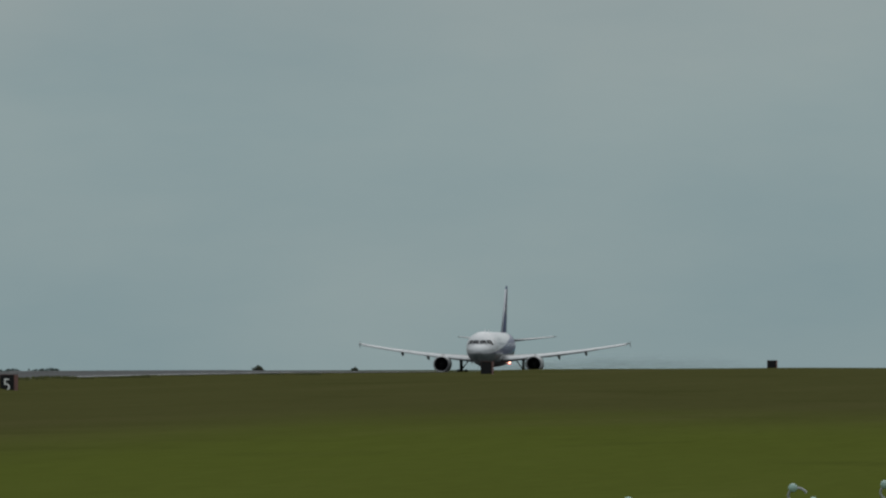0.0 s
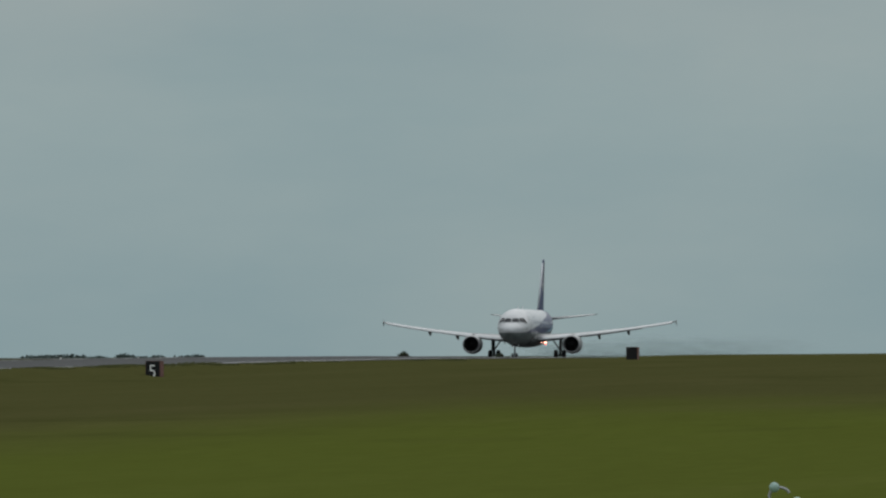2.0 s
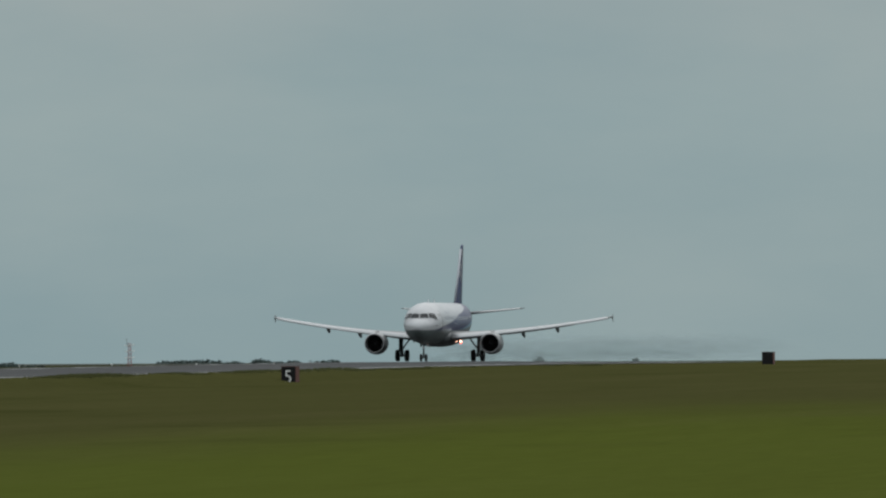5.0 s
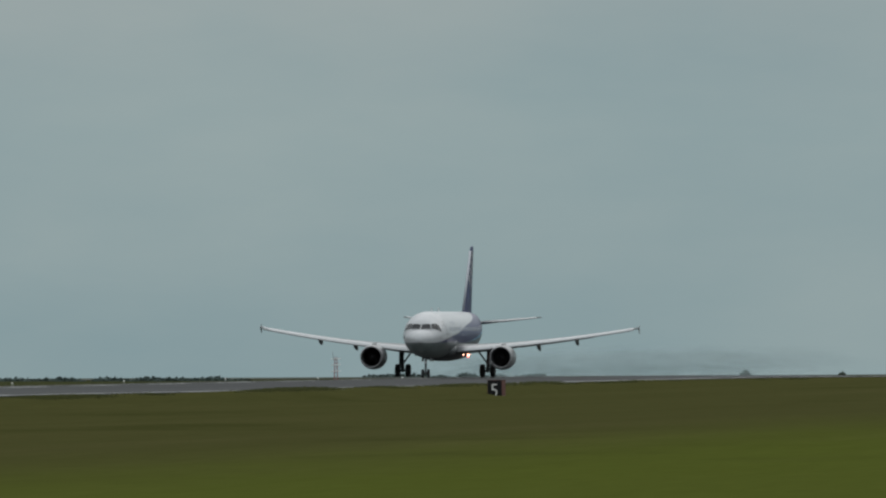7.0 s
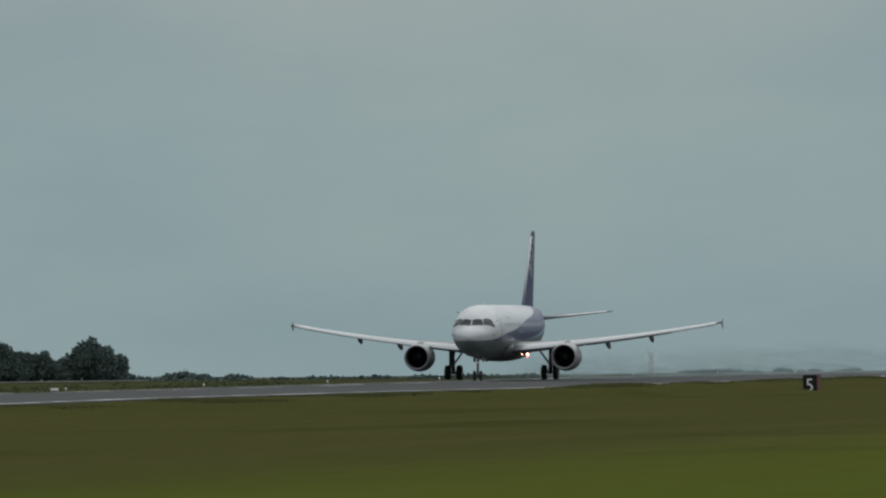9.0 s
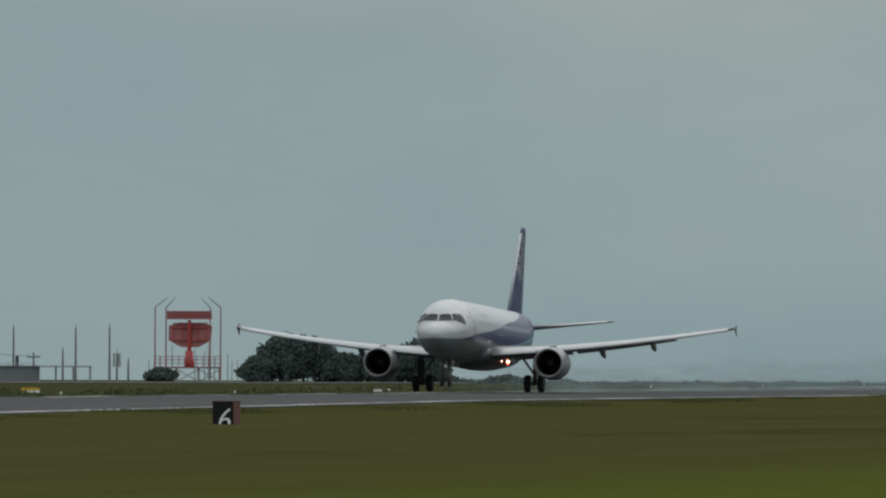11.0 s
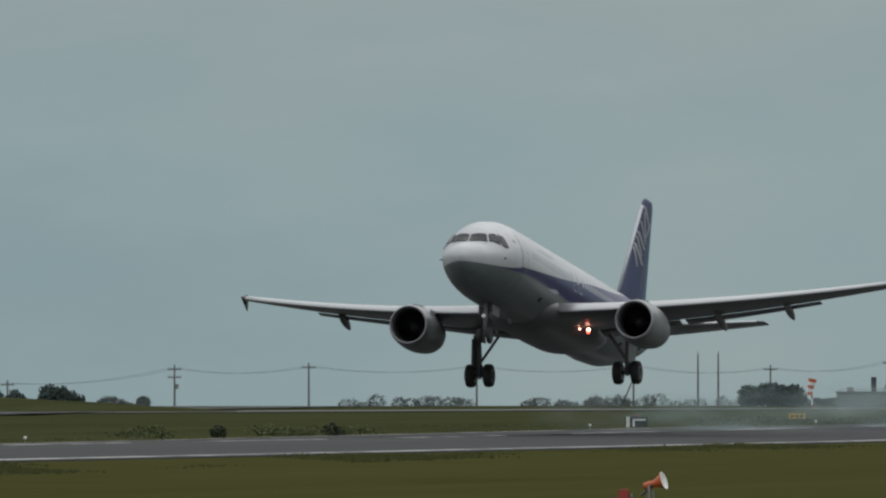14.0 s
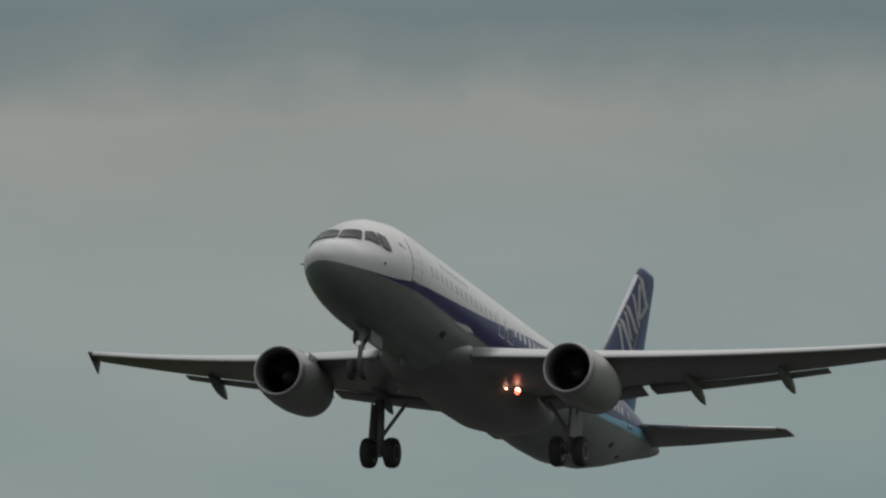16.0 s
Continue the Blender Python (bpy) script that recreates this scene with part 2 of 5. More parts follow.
m = Nodes("grass", 1.0, 0.0, 0.0)
big = m.noise(0.03, 5, (1, 0.12, 1))
mid = m.noise(0.16, 6, (1, 0.05, 1))
fine = m.noise(1.6, 4, (1, 0.1, 1))
green = m.ramp(mid, [(0.25, (0.0624, 0.0744, 0.0142)), (0.5, (0.0660, 0.0792, 0.0156)), (0.75, (0.0720, 0.0828, 0.0182))])
dry = m.ramp(mid, [(0.25, (0.0494, 0.0476, 0.0185)), (0.5, (0.0537, 0.0512, 0.0205)), (0.75, (0.0598, 0.0555, 0.0232))])
far = m.smooth(m.math("ADD", m.axis(1), m.math("MULTIPLY", big, 260.0)), 520.0, 800.0)   # longer, drier grass towards the strip
east = m.math("ADD", 0.7, m.math("MULTIPLY", m.smooth(m.axis(0), -215.0, -180.0), 0.15))
parched = m.math("MULTIPLY", m.smooth(m.math("SUBTRACT", m.math("MULTIPLY", big, 30.0), m.axis(0)), 62.0, 98.0), 0.85)
c = m.mix(m.math("MAXIMUM", m.math("MULTIPLY", far, east), parched), green, dry)
pasture = m.ramp(mid, [(0.25, (0.0336, 0.0378, 0.0179)), (0.5, (0.0431, 0.0483, 0.0242)), (0.75, (0.0567, 0.0599, 0.0315))])
c = m.mix(m.math("MULTIPLY", m.smooth(m.math("MULTIPLY", m.axis(0), -1.0), 184.0, 198.0), 0.8), c, pasture)   # rougher grass beyond the runway
spots = m.smooth(m.noise(0.045, 3, (1, 0.35, 1)), 0.56, 0.72)      # darker rank patches
c = m.mix(m.math("MULTIPLY", spots, 0.4), c, (0.03, 0.034, 0.009))
c = m.mix(0.12, c, m.ramp(fine, [(0.3, (0.4, 0.4, 0.35)), (0.7, (1.4, 1.4, 1.3))]), "MULTIPLY")
M["grass"] = m.colour(c).bump(fine, 0.3, 0.12).mat

m = Nodes("asphalt", 0.95, 0.0, 0.12)
streak = m.noise(0.12, 6, (1, 0.06, 1))
M["asphalt"] = m.colour(m.mix(0.4, m.ramp(streak, [(0.3, (0.036, 0.038, 0.039)), (0.7, (0.064, 0.066, 0.067))]), m.ramp(m.noise(2.0), [(0.3, (0.04, 0.04, 0.04)), (0.7, (0.075, 0.075, 0.075))]))).bump(m.noise(6.0), 0.3, 0.02).mat
m = Nodes("line_paint", 0.7)
M["line"] = m.colour(m.ramp(m.noise(0.25, 6), [(0.4, (0.09, 0.09, 0.09)), (0.58, (0.42, 0.42, 0.41))])).mat


def leaf_material(name, a, b):
    m = Nodes(name, 0.75, 0.0, 0.25)
    g = m.n.new("ShaderNodeNewGeometry")
    return m.colour(m.ramp(g.outputs["Random Per Island"], [(0.0, a), (1.0, b)])).mat


# far foliage: both colours paled and blued to carry the distance haze
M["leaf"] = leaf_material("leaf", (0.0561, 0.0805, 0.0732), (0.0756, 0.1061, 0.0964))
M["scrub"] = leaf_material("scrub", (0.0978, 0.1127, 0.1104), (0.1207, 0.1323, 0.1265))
M["bush"] = leaf_material("bush", (0.03, 0.042, 0.022), (0.055, 0.07, 0.035))
M["weed"] = leaf_material("weed", (0.0715, 0.0836, 0.0330), (0.0968, 0.1100, 0.0462))
M["tuft"] = leaf_material("tuft", (0.0682, 0.0748, 0.0220), (0.0968, 0.0990, 0.0330))

# ---- mesh helpers ----


def part(name, bm, material, parent=None, label="", smooth=False):
    me = bpy.data.meshes.new(name)
    bm.to_mesh(me)
    bm.free()
    me.materials.append(M[material])
    if smooth:
        me.shade_smooth()
    ob = new(name, me)
    if parent:
        ob.parent = parent
    if label:
        ob["label"] = label
    return ob


def box_into(bm, x0, x1, y0, y1, z0, z1, bevel=0.0, m=None):
    ret = bmesh.ops.create_cube(bm, size=1.0)
    vs = ret["verts"]
    for v in vs:
        v.co = Vector((x0 + (v.co.x + 0.5) * (x1 - x0), y0 + (v.co.y + 0.5) * (y1 - y0), z0 + (v.co.z + 0.5) * (z1 - z0)))
        if m:
            v.co = m @ v.co
    if bevel:
        es = list({e for v in vs for e in v.link_edges})
        bmesh.ops.bevel(bm, geom=es, offset=bevel, segments=2, affect="EDGES")
    return bm


def box(x0, x1, y0, y1, z0, z1, bevel=0.0, m=None):
    return box_into(bmesh.new(), x0, x1, y0, y1, z0, z1, bevel, m)


def rings_into(bm, rings, cap=True, closed=False):
    """Bridges rings of equal count into one skin."""
    rows = [[bm.verts.new(p) for p in r] for r in rings]
    k = len(rows[0])
    pairs = list(zip(rows, rows[1:])) + ([(rows[-1], rows[0])] if closed else [])
    for a, b in pairs:
        for i in range(k):
            bm.faces.new((a[i], a[(i + 1) % k], b[(i + 1) % k], b[i]))
    if cap and not closed:
        bm.faces.new(rows[0])
        bm.faces.new(list(reversed(rows[-1])))
    bmesh.ops.recalc_face_normals(bm, faces=bm.faces)
    return bm


def tube_into(bm, a, b, r0, r1=None, seg=10):
    a, b = Vector(a), Vector(b)
    q = (b - a).to_track_quat("Z", "Y")
    r1 = r0 if r1 is None else r1
    ring = lambda c, r: [c + q @ Vector((r * math.cos(2 * math.pi * i / seg), r * math.sin(2 * math.pi * i / seg), 0)) for i in range(seg)]
    return rings_into(bm, [ring(a, r0), ring(b, r1)])


def tube(a, b, r0, r1=None, seg=10):
    return tube_into(bmesh.new(), a, b, r0, r1, seg)


def lathe(profile, centre, axis="y", seg=32, closed=False, cap=True):
    """Turns (along, radius) pairs round an axis through centre."""
    rings = []
    for s, r in profile:
        ring = []
        for i in range(seg):
            a = 2 * math.pi * i / seg
            u, v = r * math.cos(a), r * math.sin(a)
            d = {"y": (u, s, v), "x": (s, u, v), "z": (u, v, s)}[axis]
            ring.append(Vector(centre) + Vector(d))
        rings.append(ring)
    return rings_into(bmesh.new(), rings, cap, closed)


def at(bearing, rng, z=0.0):
    """A place by its bearing to the left of +y and its distance from the lens."""
    b = radians(bearing)
    return Vector((-math.sin(b) * rng, math.cos(b) * rng, z))


# ---- ground: one sheet, with the strip's long swell in it ----
STRIP = ((-600, -2.9), (300, -2.3), (420, -2.05), (475, -1.95), (555, -1.8), (620, -1.55), (688, -1.29), (760, -1.18), (830, -1.1), (981, -0.72), (1061, -0.54), (1108, -0.46), (1245, -0.44), (1310, -0.66), (1400, -1.11), (1503, -1.67), (1700, -2.6), (2500, -3.5), (5200, -4))
BERM = ((-600, -3.05), (300, -3.05), (380, -2.7), (475, -2.2), (511, -2.12), (567, -1.98), (610, -1.82), (688, -1.66), (730, -1.42), (778, -1.26), (825, -1.12), (871, -1.04), (1000, -0.8), (1176, -0.74), (1300, -0.42), (1500, -0.35), (1700, -0.9), (2500, -3.0), (5200, -6))
EAST = ((-600, -3.05), (300, -3.05), (380, -2.9), (475, -2.55), (567, -2.44), (720, -2.12), (871, -1.8), (1000, -1.35), (1176, -0.78), (1300, -0.42), (1500, -0.35), (1700, -0.9), (2500, -3.0), (5200, -6))
WEST = ((-600, -1.7), (400, -1.6), (700, -1.4), (1000, -1.3), (1300, -1.2), (5200, -1.2))


def table(points, y):
    return float(np.interp(y, [p[0] for p in points], [p[1] for p in points]))


def strip_z(x, y):
    d = x - RUNWAY_X
    return table(STRIP, y) - (0.008 * d if d > 0 else -0.015 * d)


def ground_z(x, y):
    """Height above the eye's level, before EYE is added."""
    d = x - RUNWAY_X
    if abs(d) <= 23.5:
        return strip_z(x, y) - 0.05
    edge = strip_z(RUNWAY_X + math.copysign(23.5, d), y) - 0.05
    if d > 0:
        k = min(1.0, (d - 23.5) / 4)
        z = edge + (table(BERM, y) - edge) * k * k * (3 - 2 * k)
        k = min(1.0, max(0.0, (d - 28.5) / 5.5))
        return z + (table(EAST, y) - z) * k * k * (3 - 2 * k)
    k = min(1.0, (-d - 23.5) / 120)
    z = edge + (table(WEST, y) - edge) * k
    k2 = min(1.0, max(0.0, (-d - 147) / 500))
    return z + (-1.1 - 0.00045 * max(0.0, y - 1500) - z) * k2


def build_ground():
    ys = sorted(set([-600, -300, 0, 100, 200] + list(np.arange(240, 1720, 12)) + list(np.arange(1720, 2500, 60)) + list(np.linspace(2500, 4900, 17))))
    ds = [-4600, -3600, -2600, -1800, -1300, -900, -650, -500, -400, -300, -240, -200, -170, -147, -125, -105, -88, -72, -58, -46, -37, -31, -27, -23.51, -23, -12, 0, 12, 23, 23.51, 25, 26.5, 28, 30, 31.5, 33, 34.5, 36, 40, 46, 54, 64, 76, 90, 110, 130, 150, 175, 210, 260, 330, 450, 700, 1100, 1700, 2600, 3600]
    verts, faces = [], []
    for y in ys:
        for d in ds:
            x = RUNWAY_X + d
            bump = 0.0 if abs(d) < 24.6 else 0.12 * noise.fractal(Vector((x * 0.03, y * 0.012, 3.1)), 1.0, 2.0, 4)
            verts.append((x, y, EYE + ground_z(x, y) + bump))
    w = len(ds)
    for j in range(len(ys) - 1):
        for i in range(w - 1):
            faces.append((j * w + i, j * w + i + 1, (j + 1) * w + i + 1, (j + 1) * w + i))
    me = bpy.data.meshes.new("ground")
    me.from_pydata(verts, [], faces)
    me.materials.append(M["grass"])
    me.shade_smooth()
    return tagged(new("ground", me), "rolling olive and brown airfield grass beside the runway", "grass", kind="structure")


build_ground()


def strip_mesh(name, d0, d1, y0, y1, step, lift, material, curve=strip_z):
    bm = bmesh.new()
    ys = list(np.arange(y0, y1, step)) + [y1]
    cols = [d0] + [c for c in (0,) if d0 < c < d1] + [d1]
    rows = [[bm.verts.new((RUNWAY_X + d, y, EYE + curve(RUNWAY_X + d, y) + lift)) for d in cols] for y in ys]
    low = [[bm.verts.new((v.co.x, v.co.y, v.co.z - 0.06)) for v in (r[0], r[-1])] for r in rows]
    for a, b, la, lb in zip(rows, rows[1:], low, low[1:]):
        for i in range(len(cols) - 1):
            bm.faces.new((a[i], a[i + 1], b[i + 1], b[i]))
        bm.faces.new((a[0], b[0], lb[0], la[0]))
        bm.faces.new((a[-1], la[1], lb[1], b[-1]))
    bmesh.ops.recalc_face_normals(bm, faces=bm.faces)
    return part(name, bm, material)


tagged(strip_mesh("runway", -23.4, 23.4, -600, 2500, 12, 0.0, "asphalt"), "worn grey asphalt runway with white edge lines", "runway", kind="structure")
for d in (-21.6, 21.6):
    tagged(strip_mesh("runway_edge_line", d - 0.45, d + 0.45, -600, 2400, 12, 0.012, "line"), "worn white painted runway edge line", "road marking", kind="structure")
for k in range(60):
    tagged(strip_mesh("centre_line_dash", -0.45, 0.45, 100 + k * 30, 118 + k * 30, 9, 0.012, "line"), "white painted centre line dash", "road marking", kind="structure", group="centre line dashes")


def west_z(x, y):
    return ground_z(x, y) + 0.06


tagged(strip_mesh("taxiway", -205, -182, 200, 2300, 20, 0.06, "concrete", west_z), "pale grey taxiway beyond the runway", "taxiway", kind="structure")


def apron():
    """A pale concrete apron that opens out beyond the taxiway."""
    bm = bmesh.new()
    near = [Vector((-312, 940)), Vector((-400, 1274)), Vector((-493, 1627)), Vector((-640, 2150))]
    far = [Vector((-760, 640)), Vector((-900, 1000)), Vector((-1050, 1500)), Vector((-1250, 2200))]
    rows = []
    for a, b in zip(near, far):
        rows.append([bm.verts.new((*a.lerp(b, k / 12), EYE + ground_z(*a.lerp(b, k / 12)) + 0.16)) for k in range(13)])
    for r, s in zip(rows, rows[1:]):
        for i in range(12):
            bm.faces.new((r[i], s[i], s[i + 1], r[i + 1]))
    bmesh.ops.solidify(bm, geom=bm.faces[:], thickness=0.2)
    return tagged(part("apron", bm, "concrete"), "pale grey concrete apron beyond the grass", "pavement", kind="structure")


apron()

# ---- the airliner: x to its left wing, y towards its tail, z up, origin on the ground between the main wheels ----
NOSE = -17.7
# station, level of greatest width, crown, keel, half width
HULL = ((0.0, 3.34, 3.37, 3.31, 0.03), (0.12, 3.35, 3.63, 3.05, 0.31), (0.45, 3.4, 3.88, 2.76, 0.6), (1.0, 3.48, 4.12, 2.46, 0.96), (1.45, 3.54, 4.28, 2.29, 1.17), (1.75, 3.58, 4.5, 2.2, 1.31), (2.1, 3.62, 4.81, 2.1, 1.45), (2.55, 3.67, 5.1, 2.01, 1.58), (3.2, 3.72, 5.36, 1.92, 1.72), (4.0, 3.77, 5.6, 1.84, 1.85), (5.2, 3.8, 5.78, 1.76, 1.95), (6.5, 3.8, 5.83, 1.73, 1.975), (15.0, 3.8, 5.83, 1.73, 1.975), (24.5, 3.8, 5.83, 1.73, 1.975), (26.5, 3.86, 5.83, 1.85, 1.93), (29, 4.08, 5.84, 2.29, 1.75), (31, 4.34, 5.82, 2.86, 1.48), (33, 4.62, 5.74, 3.5, 1.12), (35, 4.88, 5.64, 4.12, 0.72), (36.6, 5.05, 5.5, 4.6, 0.42), (37.5, 5.12, 5.32, 4.92, 0.19))


def hull_at(s):
    k = [h[0] for h in HULL]
    return [float(np.interp(s, k, [h[i] for h in HULL])) for i in (1, 2, 3, 4)]


def hull_point(s, a, out=0.0):
    """A point on the skin: a is the angle up from the left side, in degrees."""
    zc, top, low, hw = hull_at(s)
    s += 0.5 * max(0.0, 1 - s / 6.5)      # a blunter nose
    c, d = math.cos(radians(a)), math.sin(radians(a))
    if d > 0:                              # the cockpit narrows towards its roof
        hw *= 1 - 0.15 * d * max(0.0, 1 - abs(s - 2.6) / 2.6)
    return Vector(((hw + out) * c, NOSE + s, zc + ((top - zc + out) if d > 0 else (zc - low + out)) * d))


def skin_patch(corners, out=0.045, thick=0.02, n=8):
    """A plate that lies on the skin between four (s, angle) corners, in order round."""
    bm = bmesh.new()
    (s0, a0), (s1, a1), (s2, a2), (s3, a3) = corners
    grid = []
    for i in range(n + 1):
        u, row = i / n, []
        for j in range(n + 1):
            v = j / n
            s = (s0 * (1 - u) + s1 * u) * (1 - v) + (s3 * (1 - u) + s2 * u) * v
            a = (a0 * (1 - u) + a1 * u) * (1 - v) + (a3 * (1 - u) + a2 * u) * v
            row.append(bm.verts.new(hull_point(s, a, out + thick)))
        grid.append(row)
    for i in range(n):
        for j in range(n):
            bm.faces.new((grid[i][j], grid[i + 1][j], grid[i + 1][j + 1], grid[i][j + 1]))
    bmesh.ops.recalc_face_normals(bm, faces=bm.faces)
    bmesh.ops.solidify(bm, geom=bm.faces[:], thickness=thick)
    bmesh.ops.recalc_face_normals(bm, faces=bm.faces)
    return bm


def section(x, y0, chord, z, thick, n=11, twist=0.0, vertical=False):
    """An aerofoil ring at span x."""
    pts = []
    us = [0.5 * (1 - math.cos(math.pi * i / n)) for i in range(n + 1)]
    half = lambda u: 5 * thick * (0.2969 * math.sqrt(u) - 0.126 * u - 0.3516 * u * u + 0.2843 * u ** 3 - 0.1015 * u ** 4) * chord
    for u in us:
        pts.append((u, half(u) * (1.0 if vertical else 1.15)))
    for u in reversed(us[1:-1]):
        pts.append((u, -half(u) * (1.0 if vertical else 0.75)))
    if vertical:
        return [Vector((h, y0 + u * chord, z)) for u, h in pts]
    return [Vector((x, y0 + u * chord, z + h - twist * u * chord)) for u, h in pts]


def wing_line(b):
    """Leading edge, chord and height of the wing at span b."""
    le = float(np.interp(b, (0.8, 1.9, 16.9), (10.95, 11.75, 19.55)))
    te = float(np.interp(b, (0.8, 6.4, 16.9), (18.55, 18.75, 21.1)))
    z = 2.38 + 0.075 * (b - 1.6) + 0.0036 * max(0, b - 1.6) ** 2
    return le, te - le, z


def airliner():
    plane = tagged(new("airliner"), "white twin-engine airliner with a dark blue band taking off", "airplane")
    # hull
    ss = sorted(set([h[0] for h in HULL] + list(np.arange(0.06, 6.5, 0.3)) + list(np.arange(6.5, 37.4, 1.0))))
    dense = [[hull_point(s, 360 * i / 56) for i in range(56)] for s in ss]
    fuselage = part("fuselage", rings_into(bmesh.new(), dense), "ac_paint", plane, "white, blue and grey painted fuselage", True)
    # belly fairing
    prof = ((10.3, 0.02), (10.8, 0.42), (11.8, 0.75), (13.5, 0.97), (17.5, 1.0), (20.0, 0.93), (21.6, 0.6), (22.6, 0.05))
    rings = [[Vector((2.12 * k ** 0.5 * math.cos(2 * math.pi * i / 40), NOSE + s, 2.45 + 1.02 * k ** 0.7 * math.sin(2 * math.pi * i / 40))) for i in range(40)] for s, k in prof]
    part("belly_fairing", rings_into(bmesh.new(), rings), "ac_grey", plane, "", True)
    # windscreen: three panes a side, each on the skin
    for side in (1, -1):
        mir = (lambda a: a) if side == 1 else (lambda a: 180 - a)
        for cs in (((1.3, 87), (1.86, 87.6), (2.14, 57.5), (1.76, 45.5)), ((1.88, 42), (2.24, 54), (2.6, 46.5), (2.46, 22.5)), ((2.58, 20.5), (2.74, 45), (3.05, 35.5), (3.04, 14))):
            part("cockpit_window", skin_patch([(s, mir(a)) for s, a in cs]), "glass", fuselage, "dark cockpit window pane")
        # cabin windows
        me = None
        for k in range(44):
            s = 6.9 + k * 0.533
            if any(abs(s - d) < 0.35 for d in (29.2,)):
                continue
            if me is None or s > 24:
                ob = part("cabin_window", skin_patch([(s - 0.12, mir(19)), (s + 0.12, mir(19)), (s + 0.12, mir(9.5)), (s - 0.12, mir(9.5))], 0.0, 0.012, 2), "cabin_blind", fuselage)
                if s < 24:
                    me, s_first = ob.data, s
            else:
                ob = new("cabin_window", me)
                ob.parent = fuselage
                ob.location = (0, s - s_first, 0)
        for s, a0, a1, w in ((5.2, -10, 40, 0.42), (30.1, -2, 40, 0.4)):
            door = part("cabin_door", skin_patch([(s - w, mir(a1)), (s + w, mir(a1)), (s + w, mir(a0)), (s - w, mir(a0))], 0.0, 0.012, 6), "ac_paint", fuselage, "white cabin door with a dark seam")
            for e in (((s - w - 0.03, a1), (s - w + 0.01, a1), (s - w + 0.01, a0), (s - w - 0.03, a0)), ((s + w, a1), (s + w + 0.04, a1), (s + w + 0.04, a0), (s + w, a0)), ((s - w, a0 + 1), (s + w, a0 + 1), (s + w, a0 - 1.5), (s - w, a0 - 1.5))):
                part("door_seam", skin_patch([(q, mir(a)) for q, a in e], 0.002, 0.012, 4), "ac_line", door)
        for s in (14.4, 15.35):
            ex = part("overwing_exit", skin_patch([(s - 0.3, mir(25)), (s + 0.3, mir(25)), (s + 0.3, mir(-2)), (s - 0.3, mir(-2))], 0.0, 0.008, 4), "ac_white", fuselage, "pale outline of an overwing exit")
            part("exit_panel", skin_patch([(s - 0.265, mir(24)), (s + 0.265, mir(24)), (s + 0.265, mir(-1)), (s - 0.265, mir(-1))], 0.004, 0.012, 4), "ac_paint", ex)
        for k in range(5):      # title on the crown, as bars
            part("title_bar", skin_patch([(8.2 + k * 0.62, mir(34)), (8.65 + k * 0.62, mir(34)), (8.65 + k * 0.62, mir(29)), (8.2 + k * 0.62, mir(29))], 0.0, 0.008, 2), "cabin_blind", fuselage)
        for k in range(3):
            part("emblem_bar", skin_patch([(3.95 + k * 0.16, mir(30 - k * 3)), (4.07 + k * 0.16, mir(30 - k * 3)), (4.07 + k * 0.16, mir(25)), (3.95 + k * 0.16, mir(25))], 0.0, 0.008, 2), "ac_line", fuselage)
        # highlight on the glossy wing root fairing, painted as a pale patch
        part("wing_root_glint", skin_patch([(9.6, mir(-19.5)), (11.0, mir(-14.5)), (11.7, mir(-17.5)), (11.0, mir(-21))], 0.0, 0.008, 4), "cabin_blind", fuselage, "pale patch painted as the highlight at the wing root")
        part("pitot_probe", tube(hull_point(2.6, mir(-4)), hull_point(2.4, mir(-4), 0.14), 0.04, 0.02, 6), "dark_metal", fuselage)
    for s in (8.5, 13.0):
        zc, top, low, _ = hull_at(s)
        hh = top - zc
        part("aerial", rings_into(bmesh.new(), [[Vector((w * 0.02, NOSE + s + d, zc + hh + h)) for w, d in ((-1, 0), (1, 0), (1, c), (-1, c))] for h, c in ((-0.05, 0.42), (0.34, 0.24))]), "ac_white", fuselage)
    part("drain_mast", box(-0.04, 0.04, NOSE + 9.4, NOSE + 9.8, 1.43, 1.78), "ac_grey", fuselage)
    # wings
    for side in (1, -1):
        bs = [0.8, 1.9, 3.0, 4.2, 5.4, 6.4, 8.0, 9.6, 11.2, 12.8, 14.2, 15.6, 16.6, 16.9]
        rings = []
        for b in bs:
            le, ch, z = wing_line(b)
            th = float(np.interp(b, (0.8, 6.4, 16.9), (0.145, 0.118, 0.105)))
            rings.append([Vector((side * p.x, p.y, p.z)) for p in section(b, NOSE + le, ch, z, th, 12, 0.0)])
        wing = part("wing", rings_into(bmesh.new(), rings), "ac_grey", plane, "grey swept wing, darkened for underside shade", True)
        MOVING["wing"].append((side, wing))
        # polished leading edge
        rings = []
        for b in bs[1:-1]:
            if 5.0 < b < 6.2:
                continue
            le, ch, z = wing_line(b)
            top = 0.03 + 0.045 * ch
            rings.append([Vector((side * b, NOSE + le + dy, z + dz)) for dy, dz in ((-0.12, -0.15), (-0.16, -0.1), (-0.1, 0.0), (0.08, 0.68 * top), (0.34, top + 0.02), (0.32, 0.4 * top), (0.04, -0.06))])
        part("slat", rings_into(bmesh.new(), rings), "slat_metal", wing, "polished metal leading edge", True)
